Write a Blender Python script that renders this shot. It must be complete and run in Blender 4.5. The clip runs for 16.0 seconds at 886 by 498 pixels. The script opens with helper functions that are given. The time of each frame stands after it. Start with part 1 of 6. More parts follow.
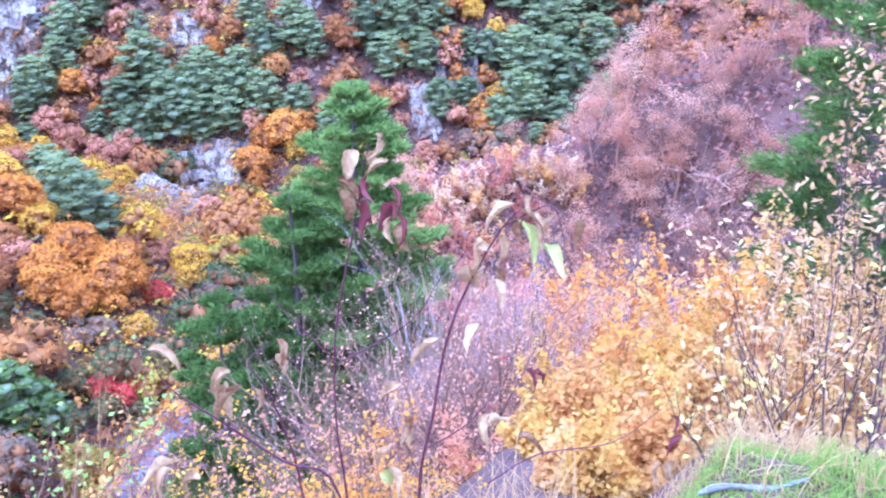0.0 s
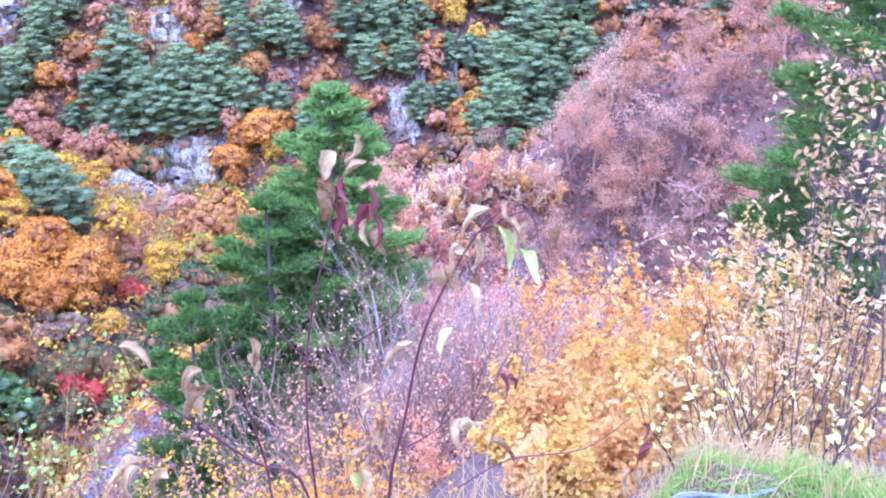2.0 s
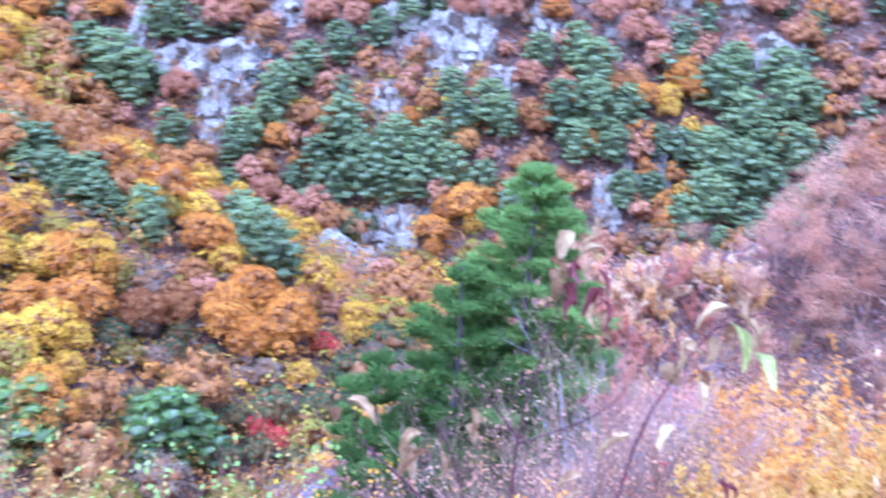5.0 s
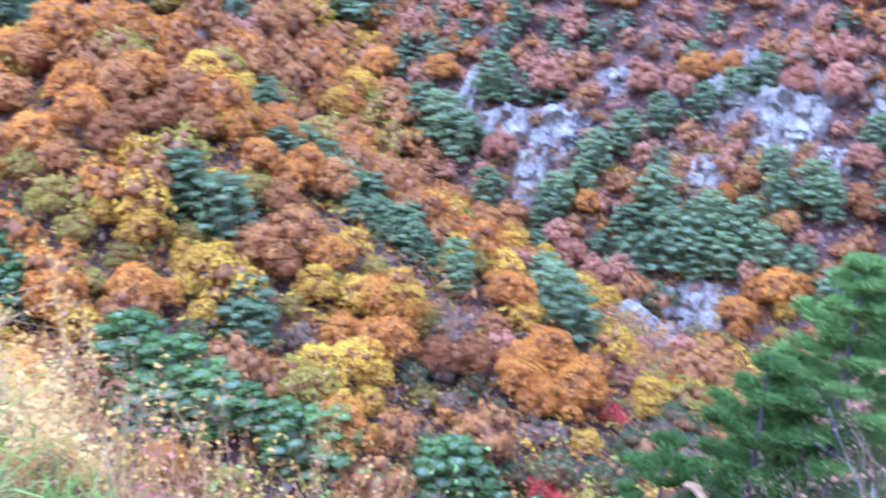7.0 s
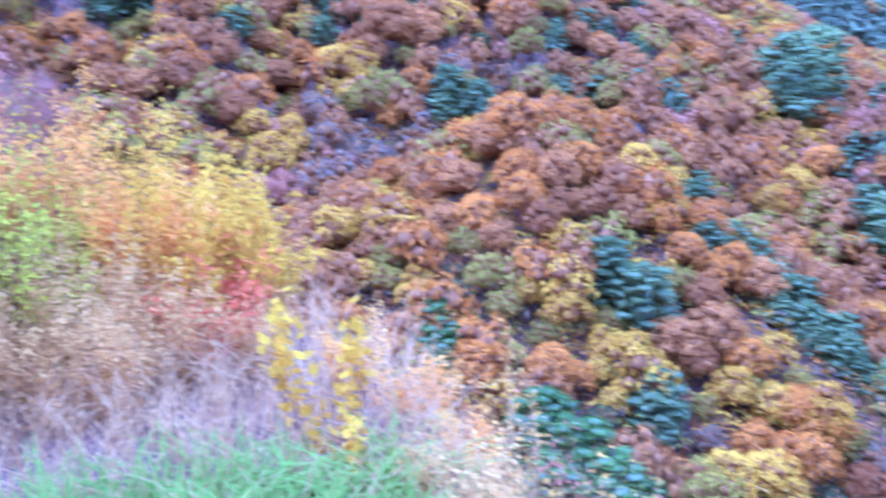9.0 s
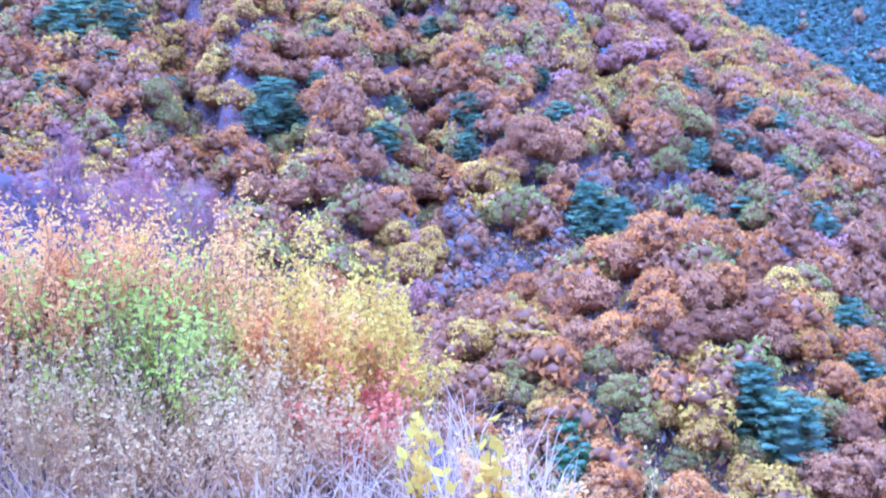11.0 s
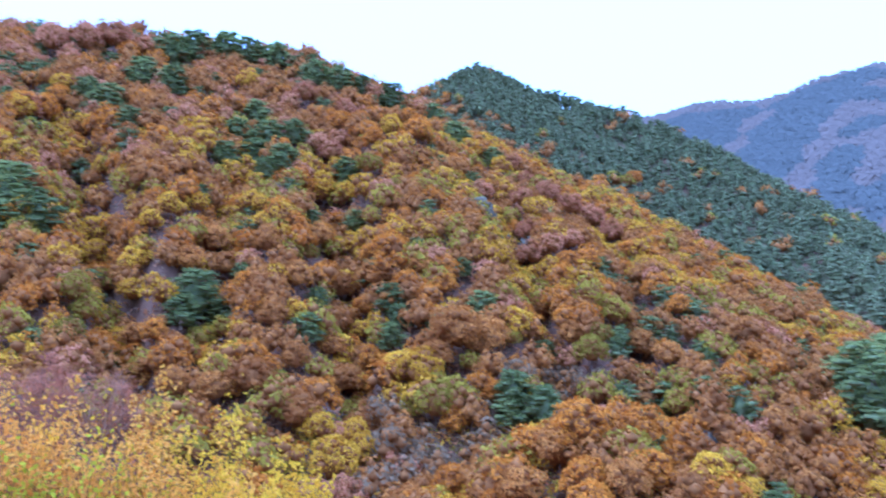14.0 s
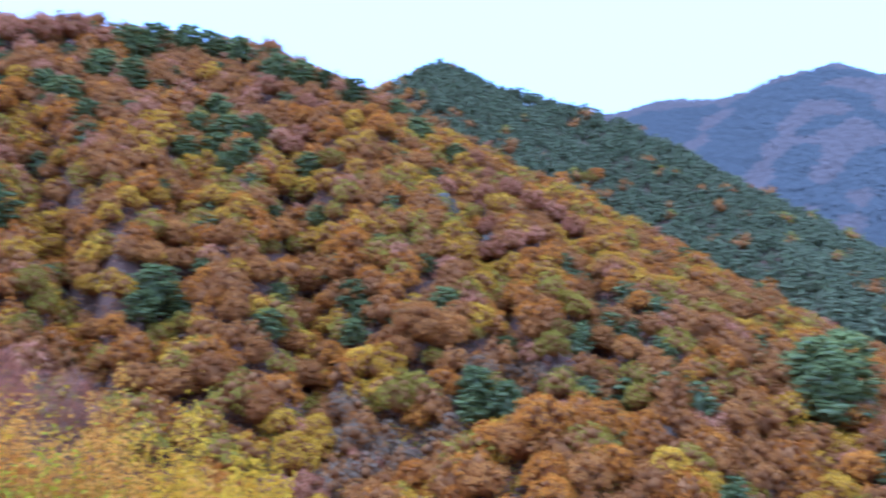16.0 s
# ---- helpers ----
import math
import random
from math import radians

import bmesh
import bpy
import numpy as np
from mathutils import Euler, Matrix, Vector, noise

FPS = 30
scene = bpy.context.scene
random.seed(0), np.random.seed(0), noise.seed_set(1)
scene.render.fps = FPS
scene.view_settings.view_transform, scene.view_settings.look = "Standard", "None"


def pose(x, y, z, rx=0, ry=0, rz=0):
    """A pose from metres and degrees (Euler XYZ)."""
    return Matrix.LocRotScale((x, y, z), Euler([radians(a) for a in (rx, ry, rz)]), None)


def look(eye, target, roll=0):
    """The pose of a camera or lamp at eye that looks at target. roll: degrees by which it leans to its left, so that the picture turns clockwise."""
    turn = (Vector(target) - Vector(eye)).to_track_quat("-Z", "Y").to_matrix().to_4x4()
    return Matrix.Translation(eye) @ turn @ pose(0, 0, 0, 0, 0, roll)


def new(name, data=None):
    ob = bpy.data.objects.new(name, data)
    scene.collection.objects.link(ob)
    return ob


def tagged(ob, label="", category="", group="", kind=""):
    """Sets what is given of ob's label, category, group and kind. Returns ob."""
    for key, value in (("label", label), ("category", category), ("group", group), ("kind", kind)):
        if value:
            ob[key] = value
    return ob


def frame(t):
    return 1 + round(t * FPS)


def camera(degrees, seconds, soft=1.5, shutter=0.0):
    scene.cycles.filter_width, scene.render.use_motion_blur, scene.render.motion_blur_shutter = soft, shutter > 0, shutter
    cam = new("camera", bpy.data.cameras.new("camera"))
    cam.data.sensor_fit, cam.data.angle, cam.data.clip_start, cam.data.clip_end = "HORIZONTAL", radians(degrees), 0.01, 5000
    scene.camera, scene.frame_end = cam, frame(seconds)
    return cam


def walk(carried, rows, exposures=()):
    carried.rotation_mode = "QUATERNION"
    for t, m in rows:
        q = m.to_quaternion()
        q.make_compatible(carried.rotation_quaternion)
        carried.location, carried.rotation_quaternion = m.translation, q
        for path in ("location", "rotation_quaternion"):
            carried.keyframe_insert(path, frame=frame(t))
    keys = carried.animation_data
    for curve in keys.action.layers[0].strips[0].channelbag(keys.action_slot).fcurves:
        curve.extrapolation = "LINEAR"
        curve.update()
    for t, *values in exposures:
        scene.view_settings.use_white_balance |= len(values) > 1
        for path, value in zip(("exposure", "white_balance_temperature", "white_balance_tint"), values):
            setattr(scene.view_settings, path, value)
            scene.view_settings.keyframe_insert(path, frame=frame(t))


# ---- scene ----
import collections


def view(x, y, z, turn, tilt, lean):
    """Camera pose: turn to the left, tilt up and lean, in degrees."""
    return pose(x, y, z, 90 + tilt, 0, turn) @ pose(0, 0, 0, 0, 0, lean)


cam = camera(49.55, 16.0, soft=2.0, shutter=0.85)
PATH = [
    (0.0, view(0.006, -0.006, 1.596, 0.19, -27.10, -2.39)),
    (0.5, view(0.008, -0.006, 1.596, -0.90, -26.97, -1.70)),
    (1.0, view(0.011, -0.004, 1.594, -1.33, -26.95, -1.43)),
    (1.5, view(0.010, -0.008, 1.595, -1.67, -26.73, -0.56)),
    (2.0, view(0.006, -0.005, 1.594, -1.44, -26.89, -0.32)),
    (2.5, view(-0.000, -0.007, 1.594, -0.52, -26.31, 0.37)),
    (3.0, view(-0.002, -0.006, 1.592, -0.80, -26.49, 0.06)),
    (3.2, view(-0.002, -0.005, 1.593, -1.03, -26.18, 0.05)),
    (5.3, view(-0.080, -0.007, 1.589, 13.71, -21.75, 1.10)),
    (5.5, view(-0.086, -0.011, 1.591, 15.28, -21.52, 1.29)),
    (6.0, view(-0.105, -0.016, 1.593, 19.68, -20.44, 1.25)),
    (6.5, view(-0.125, -0.031, 1.597, 25.25, -19.44, 0.43)),
    (7.0, view(-0.147, -0.026, 1.591, 30.15, -18.36, 0.38)),
    (7.5, view(-0.156, -0.043, 1.598, 34.79, -16.61, 0.83)),
    (8.0, view(-0.181, -0.066, 1.603, 42.82, -15.26, -0.81)),
    (8.5, view(-0.217, -0.098, 1.610, 49.23, -13.53, -0.62)),
    (9.0, view(-0.231, -0.129, 1.624, 55.68, -12.80, -0.88)),
    (9.2, view(-0.257, -0.134, 1.622, 57.77, -12.18, -1.07)),
    (11.3, view(-0.273, -0.149, 1.634, 63.84, -5.04, 0.51)),
    (11.5, view(-0.273, -0.149, 1.635, 63.55, -4.20, 0.40)),
    (12.0, view(-0.272, -0.149, 1.637, 62.97, -2.03, 0.44)),
    (12.5, view(-0.270, -0.148, 1.639, 61.13, -0.01, 0.35)),
    (13.0, view(-0.265, -0.148, 1.641, 57.91, 1.72, 0.53)),
    (13.5, view(-0.269, -0.148, 1.643, 57.63, 4.12, -0.34)),
    (14.0, view(-0.266, -0.151, 1.643, 59.27, 5.29, -0.52)),
    (14.5, view(-0.264, -0.153, 1.643, 61.66, 5.37, -0.17)),
    (15.0, view(-0.265, -0.153, 1.643, 63.05, 5.35, 0.16)),
    (15.5, view(-0.263, -0.152, 1.644, 61.81, 5.35, -0.13)),
    (16.0, view(-0.254, -0.149, 1.644, 57.04, 5.04, -0.55)),
]
EXPOSURES = [(0.0, 1.68, 3690, 32), (3.2, 1.68, 3680, 32), (5.5, 1.58, 3570, 27), (7.0, 1.42, 3580, 28), (9.0, 1.4, 3170, 33), (11.5, 1.56, 2980, 30), (12.5, 1.63, 3030, 26), (13.2, 1.48, 3300, 22), (13.9, 0.83, 3580, 17), (15.0, 0.46, 3720, 17), (16.0, 0.47, 3740, 18)]
walk(cam, PATH, EXPOSURES)

# ---- light: overcast autumn sky ----
world = bpy.data.worlds.new("sky")
scene.world = world
world.use_nodes = True
wn, wl = world.node_tree.nodes, world.node_tree.links
sky = wn.new("ShaderNodeTexSky")
sky.sky_type = "NISHITA"
sky.sun_disc = False
sky.sun_elevation, sky.sun_rotation = radians(48), radians(200)
sky.dust_density = 4.0
dim = wn.new("ShaderNodeMix")
dim.data_type = "RGBA"
dim.inputs["Factor"].default_value = 0.85
scale_sky = wn.new("ShaderNodeVectorMath")
scale_sky.operation = "SCALE"
scale_sky.inputs["Scale"].default_value = 0.1
wl.new(sky.outputs["Color"], scale_sky.inputs[0])
wl.new(scale_sky.outputs["Vector"], dim.inputs["A"])
dim.inputs["B"].default_value = (0.90, 0.95, 1.05, 1)
wl.new(dim.outputs["Result"], wn["Background"].inputs["Color"])
wn["Background"].inputs["Strength"].default_value = 1.4
sun = new("sun", bpy.data.lights.new("sun", "SUN"))
sun.data.energy, sun.data.angle, sun.data.color = 1.4, radians(28), (1.0, 0.95, 0.88)
sun.matrix_world = look((0, 0, 300), (60, 90, 0))


# ---- materials ----
def material(name, colour, colour2, rough=0.8, scale=1.0, fine=12.0, bump=0.3, island=0.0, per_object=0.0, through_light=0.0):
    """Two colours mixed by large and fine noise, varied by island or by object, with a fine relief."""
    m = bpy.data.materials.new(name)
    m.use_nodes = True
    n, l = m.node_tree.nodes, m.node_tree.links
    bsdf = n["Principled BSDF"]
    bsdf.inputs["Roughness"].default_value = rough
    bsdf.inputs["Specular IOR Level"].default_value = 0.25 if bump else 0.05
    geo = n.new("ShaderNodeNewGeometry")
    big = n.new("ShaderNodeTexNoise")
    big.inputs["Scale"].default_value = scale
    big.inputs["Detail"].default_value = 3
    small = n.new("ShaderNodeTexNoise")
    small.inputs["Scale"].default_value = fine
    small.inputs["Detail"].default_value = 4
    l.new(geo.outputs["Position"], big.inputs["Vector"])
    l.new(geo.outputs["Position"], small.inputs["Vector"])
    add = n.new("ShaderNodeMath")
    add.operation = "MULTIPLY_ADD"
    add.inputs[1].default_value = 1.2
    l.new(big.outputs["Fac"], add.inputs[0])
    sub = n.new("ShaderNodeMath")
    sub.operation = "MULTIPLY_ADD"
    sub.inputs[1].default_value, sub.inputs[2].default_value = 0.8, -0.5
    l.new(small.outputs["Fac"], sub.inputs[0])
    l.new(sub.outputs[0], add.inputs[2])
    last = add.outputs[0]
    for amount, node, out in ((island, geo, "Random Per Island"), (per_object, None, "Random")):
        if amount:
            node = node or n.new("ShaderNodeObjectInfo")
            more = n.new("ShaderNodeMath")
            more.operation = "MULTIPLY_ADD"
            more.inputs[1].default_value = amount
            l.new(node.outputs[out], more.inputs[0])
            shift = n.new("ShaderNodeMath")
            shift.operation = "SUBTRACT"
            shift.inputs[1].default_value = amount / 2
            l.new(more.outputs[0], shift.inputs[0])
            l.new(last, more.inputs[2])
            last = shift.outputs[0]
    mix = n.new("ShaderNodeMix")
    mix.data_type = "RGBA"
    mix.inputs["A"].default_value, mix.inputs["B"].default_value = (*colour, 1), (*colour2, 1)
    l.new(last, mix.inputs["Factor"])
    l.new(mix.outputs["Result"], bsdf.inputs["Base Color"])
    if bump:
        rel = n.new("ShaderNodeBump")
        rel.inputs["Strength"].default_value, rel.inputs["Distance"].default_value = bump, 0.5 / fine
        l.new(small.outputs["Fac"], rel.inputs["Height"])
        l.new(rel.outputs["Normal"], bsdf.inputs["Normal"])
    if through_light:
        glow = n.new("ShaderNodeBsdfTranslucent")
        l.new(mix.outputs["Result"], glow.inputs["Color"])
        both = n.new("ShaderNodeMixShader")
        both.inputs["Fac"].default_value = through_light
        l.new(bsdf.outputs["BSDF"], both.inputs[1])
        l.new(glow.outputs["BSDF"], both.inputs[2])
        l.new(both.outputs["Shader"], n["Material Output"].inputs["Surface"])
    return m


def leaf_material(name, colour, colour2, island=0.35, per_object=0.5):
    return material(name, colour, colour2, 0.65, 0.22, 3.0, 0.0, island, per_object, 0.48)


def crown_material(name, colour, colour2, island=0.24):
    return material(name, colour, colour2, 0.8, 0.12, 2.3, 0.0, island, 0.7, 0.3)


LEAF = {
    "orange": crown_material("orange_leaves", (0.47, 0.16, 0.013), (0.8, 0.35, 0.024)),
    "rust": crown_material("rust_leaves", (0.28, 0.1, 0.022), (0.7, 0.32, 0.052)),
    "yellow": crown_material("yellow_leaves", (0.54, 0.28, 0.009), (0.9, 0.56, 0.02)),
    "olive": crown_material("olive_leaves", (0.22, 0.165, 0.015), (0.5, 0.37, 0.03)),
    "pink": crown_material("faded_brown_leaves", (0.4, 0.155, 0.065), (0.68, 0.32, 0.14)),
    "red": crown_material("red_leaves", (0.495, 0.04, 0.03), (0.743, 0.099, 0.059)),
    "green": crown_material("green_leaves", (0.079, 0.094, 0.029), (0.179, 0.194, 0.057)),
    "grey": crown_material("grey_brown_twigs", (0.17, 0.11, 0.055), (0.33, 0.225, 0.115)),
    "pine": crown_material("pine_needles", (0.15, 0.16, 0.045), (0.36, 0.37, 0.10)),
    # far woods: distance haze put into the base colours, greyed and paler
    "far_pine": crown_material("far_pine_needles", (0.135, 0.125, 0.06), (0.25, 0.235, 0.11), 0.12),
    "hazy": crown_material("haze_tinted_far_pines", (0.135, 0.13, 0.115), (0.185, 0.175, 0.155), 0.1),
    "hazy_brown": crown_material("haze_tinted_pinkish_wood", (0.215, 0.165, 0.135), (0.28, 0.22, 0.18), 0.15),
    "lush": crown_material("lush_pine_needles", (0.10, 0.14, 0.018), (0.29, 0.36, 0.055)),
}
BARK = material("grey_brown_bark", (0.11, 0.07, 0.048), (0.25, 0.175, 0.13), 0.9, 1.5, 25.0, 0.5)
PALE_BARK = material("pale_bark", (0.28, 0.20, 0.155), (0.48, 0.37, 0.29), 0.9, 1.5, 25.0, 0.5)
# Crown cores: twigs and needles with the shade inside crowns put into the colour
SHADED_TWIGS = material("shaded_inner_twigs", (0.22, 0.09, 0.025), (0.44, 0.205, 0.06), 0.95, 0.5, 3.0, 0.0)
SHADED_NEEDLES = material("shaded_brown_green_needles", (0.14, 0.145, 0.06), (0.27, 0.275, 0.11), 0.95, 0.5, 3.0, 0.0)
LITTER = material("leaf_litter_ground", (0.085, 0.045, 0.026), (0.22, 0.115, 0.062), 0.95, 0.12, 1.6, 0.8)



def rock_material(name, dark, pale):
    """Weathered rock: mottled at two scales, crossed by dark cracks and stained streaks."""
    m = material(name, dark, pale, 0.92, 0.35, 1.6, 1.0)
    n, l = m.node_tree.nodes, m.node_tree.links
    geo, bsdf = n["Geometry"], n["Principled BSDF"]
    stretch = n.new("ShaderNodeMapping")
    stretch.inputs["Scale"].default_value = (0.55, 0.55, 0.3)
    l.new(geo.outputs["Position"], stretch.inputs["Vector"])
    warp = n.new("ShaderNodeTexNoise")
    warp.inputs["Scale"].default_value = 0.8
    mixed = n.new("ShaderNodeMix")
    mixed.data_type = "RGBA"
    mixed.inputs["Factor"].default_value = 0.25
    l.new(stretch.outputs["Vector"], warp.inputs["Vector"])
    l.new(stretch.outputs["Vector"], mixed.inputs["A"])
    l.new(warp.outputs["Color"], mixed.inputs["B"])
    cells = n.new("ShaderNodeTexVoronoi")
    cells.feature = "DISTANCE_TO_EDGE"
    l.new(mixed.outputs["Result"], cells.inputs["Vector"])
    edge = n.new("ShaderNodeMapRange")
    edge.inputs["From Max"].default_value = 0.09
    edge.inputs["To Min"].default_value = 0.9
    edge.inputs["To Max"].default_value = 0.0
    l.new(cells.outputs["Distance"], edge.inputs["Value"])
    last = n.new("ShaderNodeMix")
    last.data_type = "RGBA"
    old = bsdf.inputs["Base Color"].links[0].from_socket
    l.new(old, last.inputs["A"])
    last.inputs["B"].default_value = (*[c * 0.6 for c in dark], 1)
    l.new(edge.outputs["Result"], last.inputs["Factor"])
    l.new(last.outputs["Result"], bsdf.inputs["Base Color"])
    return m


ROCK = rock_material("pale_cliff_rock", (0.16, 0.11, 0.064), (0.66, 0.53, 0.336))
GRASS = leaf_material("green_grass", (0.16, 0.23, 0.02), (0.44, 0.49, 0.06))
STRAW = leaf_material("dry_grass", (0.50, 0.28, 0.08), (0.84, 0.55, 0.20))


# ---- land form: crests with slopes falling from them ----
def place(turn, r, rise, lift=0.0):
    """The point r metres out, turn degrees to the left, seen rise degrees above the eye's level, lowered by lift."""
    a = radians(turn)
    return (-r * math.sin(a), r * math.cos(a), 1.6 + r * math.tan(radians(rise)) - lift)


MAIN = [place(q[0], q[1], q[2] - 0.27, 5.0) for q in ((110, 330, 15), (95, 330, 16.5), (83, 330, 17.7), (74, 320, 17.9), (68, 312, 17.2), (61, 300, 14.4), (55.6, 285, 10.5), (52, 265, 8.0), (47.8, 240, 4.4), (45, 215, 0.8), (41.3, 190, -5), (37.5, 172, -12))]
RIB = [place(q[0], q[1], q[2] - 0.27, 5.0) for q in ((70, 312, 16.8), (73, 250, 12.0), (76, 195, 6.5), (77.5, 155, 0.5), (77, 132, -6))]
RIB_RIGHT = [place(q[0], q[1], q[2] - 0.27, 5.0) for q in ((61, 300, 14.2), (61, 235, 9.4), (59.5, 185, 3.6), (57.5, 150, -2.5), (56, 132, -7))]
RIB_FOOT = [place(q[0], q[1], q[2] - 0.27, 5.0) for q in ((50, 255, 6.6), (46, 200, 0.4), (43, 160, -6), (41, 140, -10))]
MOUND = [place(*q, 4.5) for q in ((63, 118, -9), (58, 112, -7), (53, 104, -4.2), (49.9, 100, -4.8), (46.7, 97, -6.5), (43.5, 95, -8.2), (40.5, 93, -10.4), (36.4, 90, -13), (34.5, 86, -18), (32, 84, -22))]
CLIFF = [place(*q, 3) for q in ((-45, 230, 10), (-10, 215, 10), (10, 197, 8), (24, 182, 3), (31.3, 172, -3.6), (33.6, 165, -6.3), (35.6, 158, -8.6), (37.7, 150, -10.9))]
PEAK = [place(q[0], q[1], q[2] - 0.27, 3) for q in ((75, 780, 13), (61, 760, 14.4), (57.1, 750, 16.3), (54.9, 740, 15.2), (51.2, 720, 14.1), (46.6, 680, 12.5), (43.2, 600, 8.8), (39.7, 545, 6.4), (37.2, 520, 5.4), (36, 480, 4), (35.3, 420, 1.5), (36.5, 330, -4))]
BEYOND = [place(q[0], q[1], q[2] - 0.27) for q in ((62, 1500, 11), (50, 1500, 12.3), (46.5, 1500, 12.8), (44.1, 1480, 13.3), (40.3, 1470, 13.2), (37.1, 1460, 14.1), (34.4, 1450, 14.6), (31.6, 1450, 13.6), (20, 1450, 11), (-40, 1400, 10))]
SIDE = [place(*q, 4) for q in ((125, 75, 14), (100, 62, 6), (90, 58, 3.0), (86, 57, 1.8), (83, 57, 0.2), (80, 56, -2.2), (77, 56, -6), (72, 56, -15))]
SPUR = [place(*q, 3.5) for q in ((-45, 60, -1), (-25, 58, -9), (-13, 55, -14.5), (-8, 52, -18), (-3, 50, -18.6), (2, 47, -19.0), (4.6, 45, -23), (7.5, 43, -30), (12, 42, -38))]


def crest(px, py, line, fall):
    best = np.full(px.shape, -1e9)
    for (ax, ay, az), (bx, by, bz) in zip(line, line[1:]):
        dx, dy = bx - ax, by - ay
        s = np.clip(((px - ax) * dx + (py - ay) * dy) / (dx * dx + dy * dy), 0, 1)
        best = np.maximum(best, az + s * (bz - az) - fall * np.hypot(px - ax - s * dx, py - ay - s * dy))
    return best


WAVES = [(random.uniform(0, 6.28), random.uniform(0, 6.28), 2 ** random.uniform(3.2, 6.5)) for _ in range(14)]
WATER = -58.0


def ground(px, py):
    """Height of the land at plan points."""
    px, py = np.asarray(px, float), np.asarray(py, float)
    r = np.hypot(px, py)
    turn = np.degrees(np.arctan2(-px, py))
    edge = 1.3 + 4.4 * np.clip((turn - 48) / 20, 0, 1) + 0.75 * np.clip((-turn - 14) / 6, 0, 1)
    out = np.clip(r - edge, 0, None)
    front = np.clip((118 - np.abs(turn - 28)) / 20, 0, 1)
    own = np.where(front > 0, -(0.70 + 0.38 * np.clip((turn + 4) / 18, 0, 1)) * out * front, 0) + (1 - front) * np.clip(r - 6, 0, 150) * 0.55
    own = np.where(r > 260, np.minimum(own, 20 - 0.1 * (r - 260)), own)
    parts = [own, crest(px, py, MAIN, 0.58), crest(px, py, RIB, 0.85), crest(px, py, RIB_RIGHT, 0.85), crest(px, py, RIB_FOOT, 0.8), crest(px, py, MOUND, 0.6), crest(px, py, CLIFF, 0.92), crest(px, py, PEAK, 0.62),
             crest(px, py, BEYOND, 0.55), crest(px, py, SIDE, 1.0), crest(px, py, SPUR, 1.05), np.full(px.shape, WATER)]
    # gullies down the face of the main hill
    face = np.clip((r - 125) / 25, 0, 1) * np.clip((275 - r) / 50, 0, 1)
    for mid, skew, deep in ((79.3, 0.035, 15.0), (65.5, 0.02, 9.0), (54.5, 0.05, 10.0), (72.0, -0.03, 7.0), (48.5, 0.03, 6.0)):
        parts[1:5] = [p - deep * face * np.exp(-((turn - mid - skew * (r - 200)) / 1.5) ** 2) for p in parts[1:5]]
    soft = np.clip(r * 0.012, 0.05, 3.0)
    top = np.maximum.reduce(parts)
    z = top + soft * np.log(sum(np.exp(np.clip((p - top) / soft, -50, 0)) for p in parts))
    rough = sum(np.sin(px * math.cos(a) * 6.28 / w + py * math.sin(a) * 6.28 / w + b) * w for a, b, w in WAVES)
    return z + rough * 0.009 * np.clip((r - 8) / 60, 0, 1) * np.clip((z - WATER) / 10, 0.05, 1)


def polar_xy(turn, r):
    a = np.radians(turn)
    return -r * np.sin(a), r * np.cos(a)


REACH = np.geomspace(2.0, 1700, 700)


def on_slope(turn, rise, lift=0.0, start=8.0):
    """Where the land, raised by lift, first meets the sight line with that turn and rise from the look-out."""
    x, y = polar_xy(turn, REACH)
    z = ground(x, y)
    hit = np.nonzero((z + lift >= 1.6 + REACH * math.tan(radians(rise))) & (REACH > start))[0]
    i = hit[0] if len(hit) else np.searchsorted(REACH, 150)
    return float(x[i]), float(y[i]), float(z[i]), float(REACH[i])


# ---- mesh helpers ----
def link_mesh(name, mesh, mat, parent=None, label=""):
    ob = new(name, mesh)
    if mat and not mesh.materials:
        mesh.materials.append(mat)
    if parent:
        ob.parent = parent
    if label:
        tagged(ob, label)
    return ob


def quad_mesh(name, corners, smooth=False):
    """A mesh of loose four-cornered faces from an array (n, 4, 3)."""
    corners = np.asarray(corners, np.float32).reshape(-1, 4, 3)
    n = len(corners)
    me = bpy.data.meshes.new(name)
    me.vertices.add(n * 4)
    me.vertices.foreach_set("co", corners.ravel())
    me.loops.add(n * 4)
    me.loops.foreach_set("vertex_index", np.arange(n * 4, dtype=np.int32))
    me.polygons.add(n)
    me.polygons.foreach_set("loop_start", np.arange(0, n * 4, 4, dtype=np.int32))
    me.update(calc_edges=True)
    me.validate()
    return me


def grid_mesh(name, xs, ys, zs, wrap=False):
    rows, cols = xs.shape
    verts = np.stack([xs, ys, zs], -1).reshape(-1, 3)
    i = np.arange(rows - 1)[:, None] * cols
    j = np.arange(cols if wrap else cols - 1)[None, :]
    k = (j + 1) % cols
    faces = np.stack([i + j, i + k, i + cols + k, i + cols + j], -1).reshape(-1, 4)
    me = bpy.data.meshes.new(name)
    me.from_pydata(verts.tolist(), [], faces.tolist())
    me.polygons.foreach_set("use_smooth", np.ones(len(me.polygons), bool))
    return me


rng = np.random.default_rng(7)


